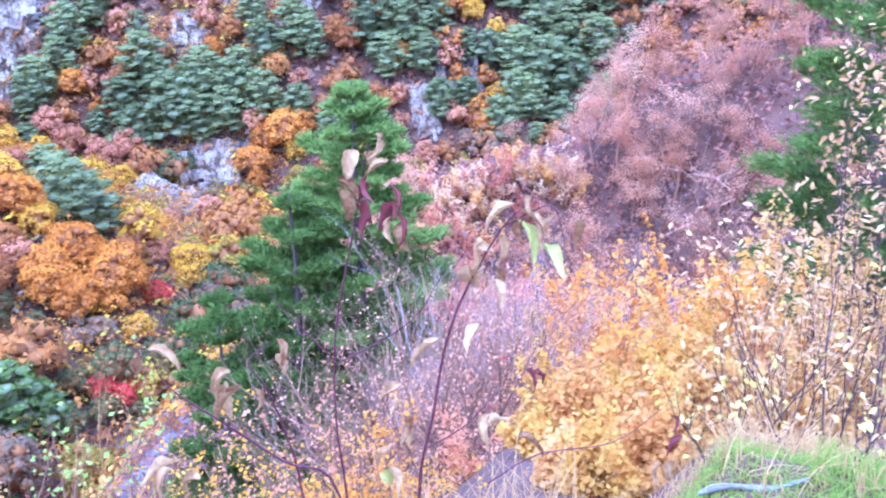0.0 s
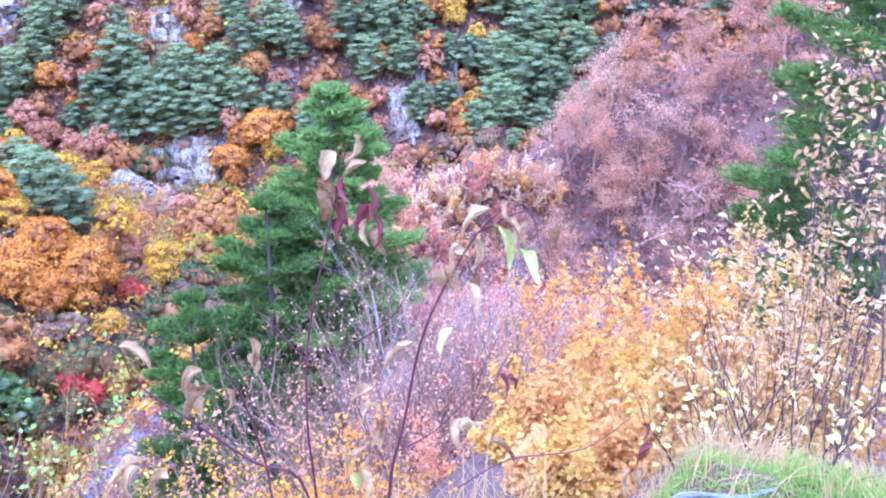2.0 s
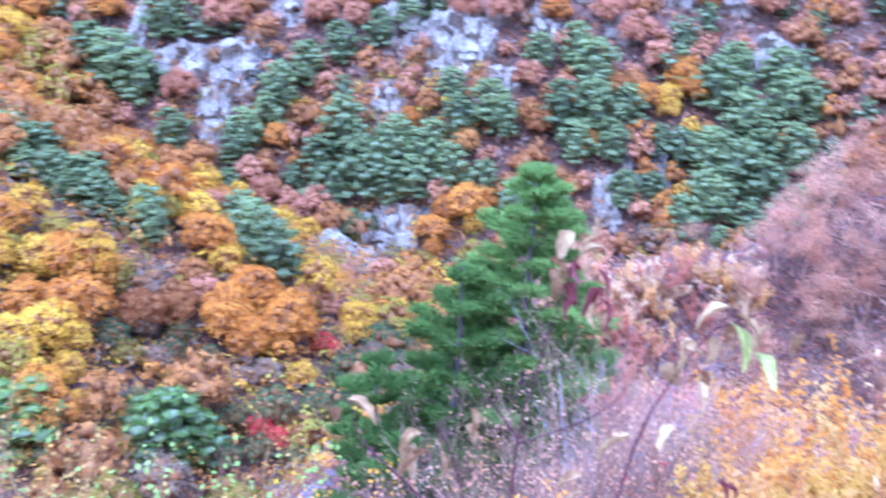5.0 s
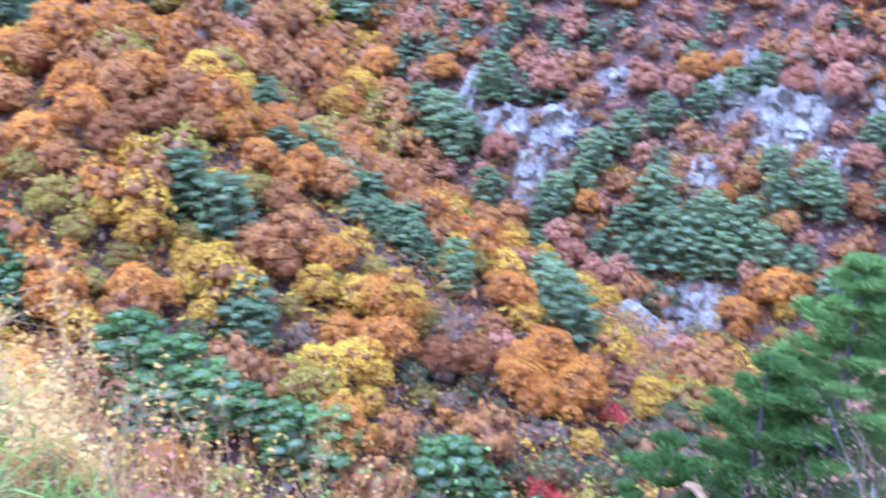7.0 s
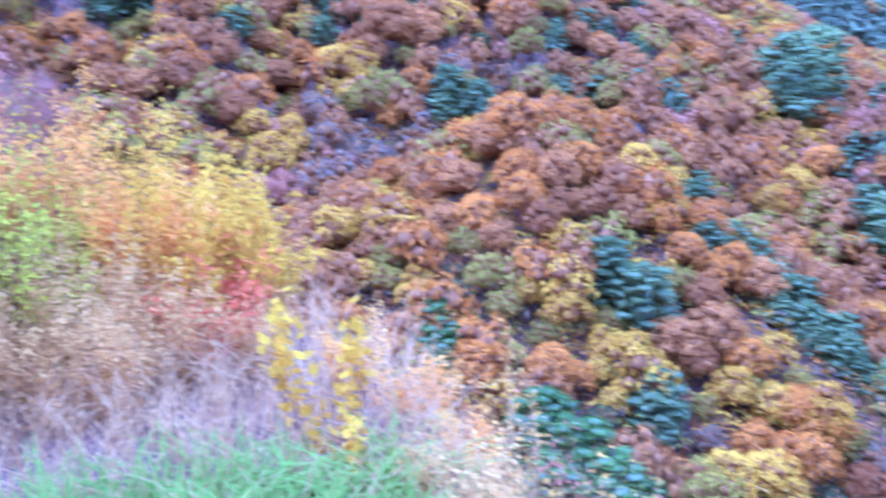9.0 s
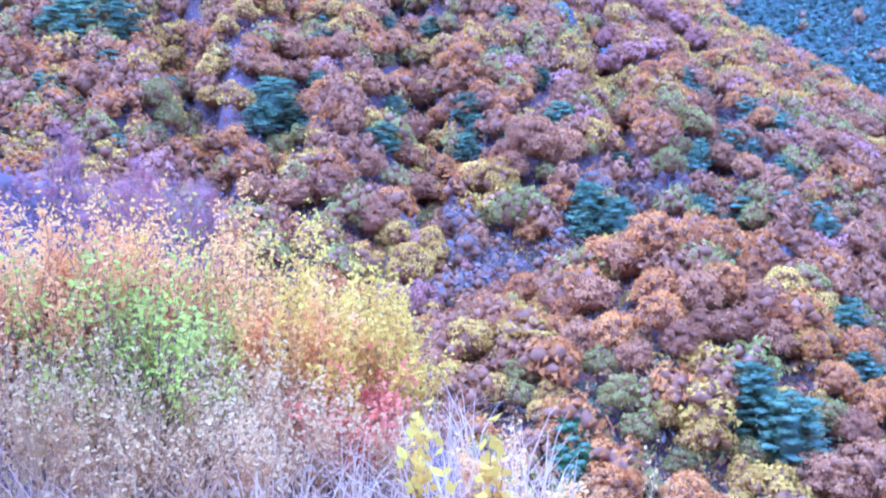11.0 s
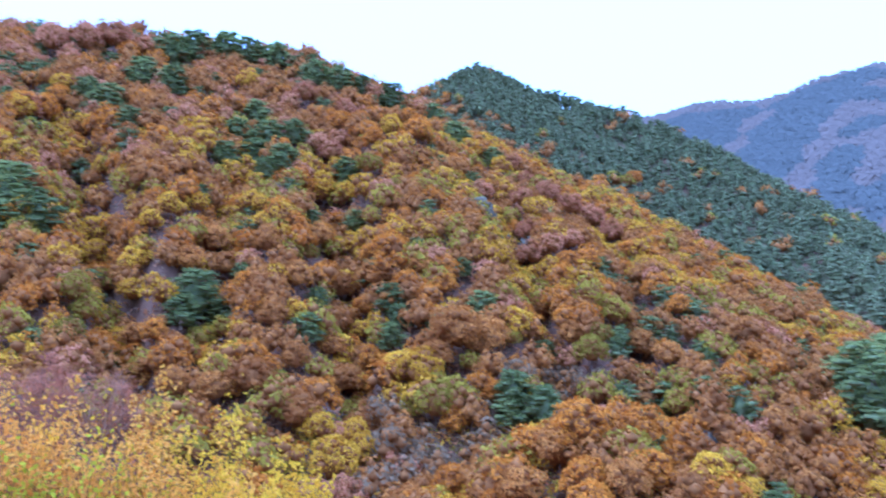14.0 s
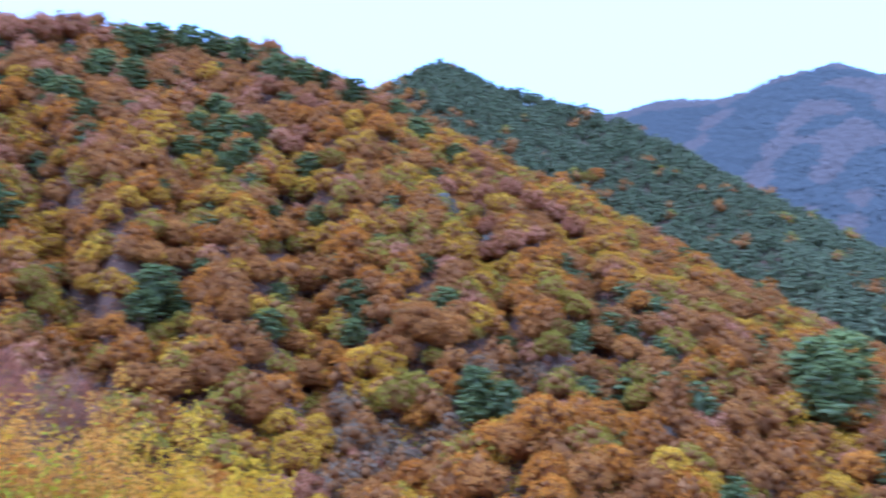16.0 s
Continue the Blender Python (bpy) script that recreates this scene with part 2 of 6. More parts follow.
def cards(centres, out, size, flat=0.0, long=1.0):
    """One leaf-spray face at each centre, turned roughly to look outwards; flat pushes it level."""
    n = len(centres)
    nrm = out + rng.normal(0, 0.4, (n, 3))
    nrm[:, 2] += flat
    nrm /= np.linalg.norm(nrm, axis=1)[:, None] + 1e-9
    u = np.cross(nrm, rng.normal(0, 1, (n, 3)))
    u /= np.linalg.norm(u, axis=1)[:, None] + 1e-9
    v = np.cross(nrm, u)
    s = (size * rng.uniform(0.6, 1.3, n))[:, None]
    bend = nrm * s * rng.uniform(-0.35, 0.1, (n, 1))
    return np.stack([centres - u * s * 0.5 * long, centres - v * s * 0.42 + bend, centres + u * s * 0.5 * long, centres + v * s * 0.42 + bend], 1)


g = (1 + 5 ** 0.5) / 2
ICO_V = np.array([(-1, g, 0), (1, g, 0), (-1, -g, 0), (1, -g, 0), (0, -1, g), (0, 1, g), (0, -1, -g), (0, 1, -g), (g, 0, -1), (g, 0, 1), (-g, 0, -1), (-g, 0, 1)]) / math.sqrt(1 + g * g)
ICO_F = np.array([(0, 11, 5), (0, 5, 1), (0, 1, 7), (0, 7, 10), (0, 10, 11), (1, 5, 9), (5, 11, 4), (11, 10, 2), (10, 7, 6), (7, 1, 8), (3, 9, 4), (3, 4, 2), (3, 2, 6), (3, 6, 8), (3, 8, 9), (4, 9, 5), (2, 4, 11), (6, 2, 10), (8, 6, 7), (9, 8, 1)])


OCT_V = np.array([(1, 0, 0), (0, 1, 0), (-1, 0, 0), (0, -1, 0), (0, 0, 1), (0, 0, -1)], float) * 1.2
OCT_F = np.array([(0, 1, 4), (1, 2, 4), (2, 3, 4), (3, 0, 4), (1, 0, 5), (2, 1, 5), (3, 2, 5), (0, 3, 5)])


def clumps(centres, radii, rough=0.3, form=ICO_V):
    """Uneven clumps of that form: points (n, corners, 3)."""
    n = len(centres)
    a = rng.uniform(0, 6.283, n)
    spin = np.zeros((n, 3, 3))
    spin[:, 0, 0] = spin[:, 1, 1] = np.cos(a)
    spin[:, 0, 1], spin[:, 1, 0], spin[:, 2, 2] = -np.sin(a), np.sin(a), 1
    v = np.einsum("nij,kj->nki", spin, form) * rng.uniform(1 - rough, 1 + rough, (n, len(form), 1))
    return centres[:, None, :] + v * np.asarray(radii)[:, None, :]


def sprays(centres, out, size, long=1.2, flat=0.0, loose=0.45):
    """Small three-cornered leaf sprays turned roughly outwards: points (n, 3, 3)."""
    n = len(centres)
    nrm = out + rng.normal(0, loose, (n, 3))
    nrm[:, 2] += flat
    nrm /= np.linalg.norm(nrm, axis=1)[:, None] + 1e-9
    u = np.cross(nrm, rng.normal(0, 1, (n, 3)))
    u /= np.linalg.norm(u, axis=1)[:, None] + 1e-9
    v = np.cross(nrm, u)
    s = (size * rng.uniform(0.55, 1.35, n))[:, None]
    return np.stack([centres - u * s * 0.5 * long, centres + u * s * 0.5 * long + nrm * s * 0.15, centres + v * s * 0.7], 1)


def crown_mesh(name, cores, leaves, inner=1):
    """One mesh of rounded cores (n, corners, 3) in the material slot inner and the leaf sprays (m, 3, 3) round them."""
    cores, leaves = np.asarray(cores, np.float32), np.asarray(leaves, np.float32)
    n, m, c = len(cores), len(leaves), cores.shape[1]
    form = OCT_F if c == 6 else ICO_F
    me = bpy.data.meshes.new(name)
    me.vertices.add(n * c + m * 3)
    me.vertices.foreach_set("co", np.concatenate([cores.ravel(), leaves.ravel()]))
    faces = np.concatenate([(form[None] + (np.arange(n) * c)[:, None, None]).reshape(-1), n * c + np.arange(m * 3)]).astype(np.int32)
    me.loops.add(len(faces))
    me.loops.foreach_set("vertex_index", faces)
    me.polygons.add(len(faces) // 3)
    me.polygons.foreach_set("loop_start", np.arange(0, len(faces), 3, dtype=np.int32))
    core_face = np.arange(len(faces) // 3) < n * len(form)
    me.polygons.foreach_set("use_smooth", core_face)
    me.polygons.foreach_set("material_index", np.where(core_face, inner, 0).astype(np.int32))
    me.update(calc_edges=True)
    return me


def broad_crown(height, width, lobes, leaves, size, base=0.06, form=ICO_V):
    """A dome of rounded leafy lobes with deep gaps between them: a solid core and loose sprays to each lobe."""
    k = np.arange(lobes)
    zc = 1 - 1.35 * (k + 0.5) / lobes + rng.uniform(-0.08, 0.08, lobes)
    zc = np.clip(zc, -0.45, 0.98)
    a = k * 2.4 + rng.uniform(-0.4, 0.4, lobes)
    way = np.stack([np.sqrt(1 - zc ** 2) * np.cos(a), np.sqrt(1 - zc ** 2) * np.sin(a), zc], -1)
    axes = np.array([width / 2 * rng.uniform(0.85, 1.15), width / 2 * rng.uniform(0.85, 1.15), height * (1 - base) / 2])
    middle = np.array([0, 0, height * (1 + base) / 2])
    centre = middle + way * axes * rng.uniform(0.52, 0.8, (lobes, 1))
    rad = width * rng.uniform(0.15, 0.25, lobes) * (14 / lobes) ** 0.4
    pick_lobe = rng.choice(lobes, leaves, p=rad ** 2 / (rad ** 2).sum())
    d = rng.normal(0, 1, (leaves, 3)) + way[pick_lobe] * 0.7 + np.array([0, 0, 0.5])
    d /= np.linalg.norm(d, axis=1)[:, None]
    p = centre[pick_lobe] + d * rad[pick_lobe][:, None] * rng.uniform(0.86, 1.2, (leaves, 1)) * np.array([1, 1, 0.85])
    inside = (np.linalg.norm(p[:, None] - centre[None], axis=2) / rad[None]).min(1) < 0.74
    outer = sprays(p[~inside], d[~inside], size, 1.2, 0.0, 0.38)
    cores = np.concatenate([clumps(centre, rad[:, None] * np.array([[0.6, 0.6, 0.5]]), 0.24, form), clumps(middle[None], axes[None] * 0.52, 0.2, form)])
    return cores, outer


def strokes(centres, out, size, long=2.2, up=0.35):
    """Three-cornered needle sprays with their long side level."""
    n = len(centres)
    nrm = out + rng.normal(0, 0.35, (n, 3)) + np.array([0, 0, up])
    nrm /= np.linalg.norm(nrm, axis=1)[:, None] + 1e-9
    u = np.cross(nrm, np.array([0, 0, 1.0]) + rng.normal(0, 0.14, (n, 3)))
    u /= np.linalg.norm(u, axis=1)[:, None] + 1e-9
    v = np.cross(nrm, u)
    s = (size * rng.uniform(0.55, 1.35, n))[:, None]
    return np.stack([centres - u * s * 0.5 * long, centres + u * s * 0.5 * long, centres + v * s * rng.choice((-0.45, 0.5), (n, 1))], 1)


def pine_crown(height, width, pads, per_pad, size, base=0.1, full=0.3, form=ICO_V):
    """Flat pads of level needle sprays in a rounded crown, each pad on a thin dark core, with gaps between the storeys."""
    leaves, cores = [], []
    for k in range(pads):
        u = (k + rng.uniform(0, 1)) / pads
        h = base + (0.95 - base) * u
        a = k * 2.4 + rng.uniform(-0.5, 0.5)
        slim = math.sqrt(max(0.04, 1 - ((u - full) / (1.03 - full)) ** 2))
        reach = width / 2 * slim * rng.uniform(0.3, 0.82)
        c = np.array([reach * math.cos(a), reach * math.sin(a), h * height - reach * 0.06])
        rad = width * (0.07 + 0.12 * slim) * rng.uniform(0.8, 1.25) * (20 / pads) ** 0.3
        cores.append(clumps(c[None], np.array([[rad * 0.8, rad * 0.8, rad * 0.22]]), 0.3, form))
        d = rng.normal(0, 1, (per_pad, 3)) + np.array([0, 0, 0.3])
        d /= np.linalg.norm(d, axis=1)[:, None]
        pts = c + d * rad * rng.uniform(0.75, 1.3, (per_pad, 1)) * np.array([1, 1, 0.36])
        leaves.append(strokes(pts, d * np.array([0.7, 0.7, 0.7]), size))
    cores.append(clumps(np.array([[0, 0, height * (0.38 + 0.2 * base)]]), np.array([[width * 0.2, width * 0.2, height * 0.36]]), 0.2, form))
    return np.concatenate(cores), np.concatenate(leaves)


def tube_quads(points, radii, sides=4):
    """Loose side faces of a tapering tube."""
    points = [Vector(p) for p in points]
    rings = []
    for i, p in enumerate(points):
        d = (points[min(i + 1, len(points) - 1)] - points[max(i - 1, 0)]).normalized()
        u = d.cross(Vector((0.3, 0.9, 0.31))).normalized()
        v = d.cross(u)
        rings.append([p + (u * math.cos(6.2832 * k / sides) + v * math.sin(6.2832 * k / sides)) * radii[i] for k in range(sides)])
    return [[rings[i][k], rings[i][(k + 1) % sides], rings[i + 1][(k + 1) % sides], rings[i + 1][k]] for i in range(len(points) - 1) for k in range(sides)]


def grow(start, way, length, radius, level, out, tips, spread=0.6, forks=4, lift=0.15, sides=4):
    """A limb that bends and forks into finer ones; out takes its faces, tips the ends."""
    pts, rad = [Vector(start)], [radius]
    steps = 4 if level > 0 else 2
    way = Vector(way).normalized()
    for i in range(steps):
        way = (way + Vector((random.gauss(0, 0.16), random.gauss(0, 0.16), random.gauss(0, 0.1) + lift * 0.3))).normalized()
        pts.append(pts[-1] + way * length / steps)
        rad.append(radius * (1 - 0.62 * (i + 1) / steps))
    out += tube_quads(pts, rad, sides if level > 1 else 3)
    tips.append((tuple(pts[-1]), tuple(way)))
    if level == 0:
        return
    for k in range(forks):
        f = (k + 1.2) / (forks + 0.8)
        i = min(int(f * steps), steps - 1)
        p = pts[i].lerp(pts[i + 1], f * steps - i)
        side = way.cross(Vector((random.gauss(0, 1), random.gauss(0, 1), random.gauss(0, 1)))).normalized()
        grow(p, way * (1 - spread) + side * spread + Vector((0, 0, lift)), length * random.uniform(0.45, 0.7) * (1.15 - 0.4 * f), rad[i] * 0.55, level - 1, out, tips, spread, forks, lift, sides)


def stem_mesh(name, height, radius, limbs=5, base=0.3):
    """Trunk with bending limbs."""
    out, tips = [], []
    pts = [Vector((0, 0, -0.6)), Vector((random.gauss(0, 0.1), random.gauss(0, 0.1), height * 0.3)), Vector((random.gauss(0, 0.25), random.gauss(0, 0.25), height * 0.62)), Vector((random.gauss(0, 0.3), random.gauss(0, 0.3), height * 0.92))]
    out += tube_quads(pts, [radius, radius * 0.8, radius * 0.5, radius * 0.12], 6)
    for k in range(limbs):
        f = base + (0.95 - base) * k / limbs
        a = k * 2.4
        i = 1 if f < 0.62 else 2
        p = Vector((0, 0, height * f))
        e = p + Vector((math.cos(a), math.sin(a), 0.55)) * height * 0.3 * (1.1 - f)
        out += tube_quads([p, p.lerp(e, 0.5) + Vector((0, 0, 0.1)), e], [radius * 0.4, radius * 0.25, radius * 0.06], 4)
    return quad_mesh(name, [[tuple(c) for c in q] for q in out])


# ---- the land ----
turns = np.concatenate([np.arange(-50, 112, 0.6), np.arange(112, 310, 4.0)])
rings = np.concatenate([[0.0], np.geomspace(0.8, 4200, 165)])
TT, RR = np.meshgrid(turns, rings)
GX, GY = polar_xy(TT, RR)
land = link_mesh("ground", grid_mesh("ground", GX, GY, ground(GX, GY), wrap=True), LITTER)
tagged(land, "steep mountain land covered in brown leaf litter", "ground", kind="structure")

# ---- woods ----
BROAD = {}
PINES = []
STEM = [stem_mesh("trunk", 6.5, 0.16) for _ in range(3)]
PINE_STEM = [stem_mesh("trunk", 8.5, 0.17, 7, 0.4) for _ in range(2)]
for kind in ("orange", "rust", "yellow", "olive", "pink", "red", "green", "grey"):
    BROAD[kind] = []
    for k in range(3):
        me = crown_mesh("crown", *broad_crown(8.2, 6.9, 26, 1700, 0.36))
        me.materials.append(LEAF[kind])
        me.materials.append(SHADED_TWIGS)
        BROAD[kind].append(me)
for k in range(4):
    me = crown_mesh("crown", *pine_crown(8.2, 7.0, 40, 46, 0.36))
    me.materials.append(LEAF["pine"])
    me.materials.append(SHADED_NEEDLES)
    PINES.append(me)
NAMES = {
    "orange": "broadleaf tree with bright orange autumn leaves on the slope", "rust": "oak with rusty brown autumn leaves on the slope",
    "yellow": "broadleaf tree with golden yellow autumn leaves", "olive": "broadleaf tree turning from olive green to yellow",
    "pink": "half-bare tree with faded reddish brown leaves", "red": "small maple with bright red leaves",
    "green": "leafy green shrub tree by the valley floor", "grey": "nearly bare grey-brown tree on the slope",
    "pine": "dark green mountain pine with layered needle pads",
    "lush": "bushy bright green pine on the slope below the road"}
LUSH = []
for k in range(2):
    me = crown_mesh("crown", *pine_crown(7.6, 7.2, 46, 60, 0.27))
    me.materials.append(LEAF["lush"])
    me.materials.append(SHADED_NEEDLES)
    LUSH.append(me)
counted = collections.Counter()


def tree(kind, x, y, z, size, wide=1.0):
    """One tree, as a thing of its own: trunk and crown."""
    base = new("pine_tree" if kind in ("pine", "lush") else "maple_tree" if kind == "red" else "broadleaf_tree")
    k = counted[kind] = counted[kind] + 1
    link_mesh("trunk", (PINE_STEM if kind in ("pine", "lush") else STEM)[k % 2], BARK, base)
    link_mesh("crown", (PINES if kind == "pine" else LUSH * 2 if kind == "lush" else BROAD[kind])[k % 3], None, base)
    base.matrix_world = pose(x, y, z, 0, 0, random.uniform(0, 360)) @ Matrix.Diagonal((size * wide, size * wide, size, 1))
    tagged(base, NAMES[kind], "tree", "%s trees of the mountain wood" % kind)
    return base


TAKEN = []
MARKED = []


def plant(kind, turn, rise, breadth, start):
    """A tree whose crown's middle is seen in that direction and that is so many degrees broad."""
    size = 0.8
    for _ in range(2):
        x, y, z, r = on_slope(turn, rise, size * 4.0, start)
        size = min(1.9, max(0.3, breadth * r * 0.01745 / 7.4))
    MARKED.append((turn, rise, breadth * 0.5, r))
    if kind == "pine" and start > 100:
        return tree(kind, x, y, z, size * 0.95, 1.35)
    return tree(kind, x, y, z, size * random.uniform(1.06, 1.2), random.uniform(1.0, 1.14))


# landmark trees: turn, rise and breadth in degrees, as seen from the look-out
MAIN_HILL = {
    "pine": ((82.5, 17.1, 1.7), (80.7, 17.3, 1.5), (75.4, 16.5, 2), (74, 16.8, 2), (72.2, 16.7, 2), (70.9, 16.6, 1.9), (69.2, 16.4, 1.7), (66.9, 15.6, 1.7), (65.5, 15.3, 1.7), (64.1, 14.8, 1.5), (62.4, 14.3, 1.9), (59.9, 13.1, 1.5), (58.5, 12.1, 1.7), (56.3, 10.7, 1.3), (57.7, 9.3, 1.3), (70.4, 13.1, 1.7), (71.5, 11.9, 1.7), (69.7, 11.9, 2), (68.2, 12.1, 1.7), (72.3, 10.8, 1.7), (70.5, 10.8, 1.9), (68.8, 10.6, 1.9), (69.8, 9.8, 1.5), (65.1, 9.9, 1.7), (73.7, 8.4, 1.3)),
    "pine_low": ((79.9, 13.8, 1.7), (78.8, 13.4, 1.9), (77, 15.1, 1.9), (75.3, 14.6, 2), (77.6, 12.4, 1.7), (86.3, 14.1, 2), (83.7, 8.4, 3.2), (82.5, 7.2, 2.7), (84.9, 6.7, 2.7), (73.8, 2.5, 3.2), (74.6, 1.4, 2), (72.3, 1.4, 1.7), (71.2, 3.8, 1.2), (62.5, 2.1, 1.9), (62, 1.1, 1.5), (66.8, 2.3, 1.5), (67.5, 0.5, 2), (62.5, -0.1, 1.7), (59.8, 0.7, 1.7), (57.1, 1.8, 1.9), (60.9, 5.4, 1.2), (64.6, 6.6, 1.6), (67.2, 6.9, 1.3), (58.2, 4.1, 1.3), (55.3, -2.9, 1.9), (55.5, -4.6, 1.9), (53.4, -0.9, 1.5), (53.3, -3.9, 1.5), (44.2, -1.5, 1.3)),
    "yellow": ((66.5, 8.4, 1.9), (65.1, 8.4, 1.4), (70.1, 7.6, 1.2), (70.1, 6.5, 1.2), (73.8, 7.5, 1.4), (75.4, 7.5, 1.6), (76.4, 6.5, 1.5), (79.2, 5.4, 1.9), (79.4, 4.3, 1.9), (77.1, 4.3, 1.7), (77.2, 2.4, 1.6), (68.1, 1.1, 1.6), (60.8, -2.4, 1.6), (64.1, -0, 1.3), (62.4, 12.2, 1.4), (52, 2.8, 1.2), (43.1, -3.1, 1.3), (64.8, -7.6, 2.4), (66.8, -6.5, 2), (39.8, -0.2, 1.3), (79, 9.5, 1.3), (71, 14.8, 1.3), (81.2, 13.6, 1.2), (83.4, 12.4, 1.5)),
    "olive": ((80.4, 2.6, 1.9), (79.7, 1.4, 1.9), (78.7, 3, 1.7), (80.6, 0.1, 1.7), (49.4, 1.2, 1.9), (50.7, -1.5, 1.9), (50.1, -0.1, 1.3), (45.9, -4.3, 1.7), (43.3, -4.5, 1.3), (63.8, 10, 1.5), (62.1, 8.9, 1.2), (59.8, -3.4, 1.6), (64.8, -4.5, 1.7), (61.5, -4.5, 1.6), (69.1, -2.9, 1.3), (73.4, -0.3, 1.6), (72.3, 0.4, 1.3), (67.3, 4.7, 1.2), (60.7, 8.7, 1.2), (48.3, 8.8, 1), (55.4, -0.4, 1.3), (57.8, -1.7, 1.3)),
    "orange": ((63.5, 4.7, 1.3), (59.3, 2.8, 1.6), (64.1, 1.3, 1.4), (48.3, 4.7, 1.3), (45.6, 1.4, 1.5), (49.9, 8.8, 1.1), (47.9, 8.9, 1), (41.6, -1.2, 1.3), (63.6, -1.4, 1.6), (62.5, -1.9, 1.3), (65.5, 12.4, 1.5), (63.5, 11.7, 1.3), (60.9, 12, 1.5), (61.4, 12.9, 1.2), (67.3, 8.7, 1.3), (71.1, 3.2, 1.3), (70.3, 1.8, 1.5), (76.1, 0.1, 1.5), (73.6, -1.2, 1.5), (58.8, -5.4, 1.5), (56.5, -3.4, 1.5), (54.7, 1.2, 1.3), (47.1, 2.5, 1.3), (50.7, 4.2, 1.5), (52, 4.2, 1.3), (81.5, 13.2, 1.5), (82.1, 12.5, 1.5), (83.5, 12.7, 1.5)),
    "rust": ((58.8, -0.1, 3), (57.1, -0.7, 2.4), (59.8, -1.4, 2), (70.7, -2.9, 2.4), (68.1, -1.6, 2), (65.5, -3, 2), (72.6, -3.2, 2), (67.8, -4.6, 2.7), (64.2, -5.9, 2.4), (69.4, 1, 1.7), (66.1, -0.7, 1.7), (73, 5.3, 1.9), (72.1, 4, 1.7), (68.1, 3.2, 1.8), (65.5, 2.7, 1.7), (74.3, 4, 1.7), (69.8, 5.3, 1.8), (63.5, 3.2, 1.6), (60.8, 4, 1.7), (66.8, 5.7, 1.6), (56.4, -0.1, 1.7), (53.7, 1.2, 1.6), (51.8, -0.1, 1.7), (47.9, -0.8, 1.9), (46.3, -1.5, 1.6), (75.1, -3.1, 2), (77, -2.8, 2), (77, 0.1, 1.7)),
    "pink": ((54.4, 9.1, 1.3), (53.1, 8.3, 1.5), (51.8, 7.5, 1.5), (50.5, 6.6, 1.5), (49.3, 5.7, 1.5), (55.1, 10, 1.2), (66.8, 11.3, 1.5), (66, 10.5, 1.3), (65.5, 11.5, 1.2), (57, 8.3, 1.5), (53.9, 4.2, 1.6), (52.8, 5.2, 1.5), (51.7, 5.5, 1.3), (54.3, 5.9, 1.3), (78.6, 16.7, 2), (80.1, 16.4, 1.9), (81.9, 16.2, 1.9), (77, 16.2, 1.3), (67.5, 14.1, 1.5), (65.2, 13.3, 1.3)),
}
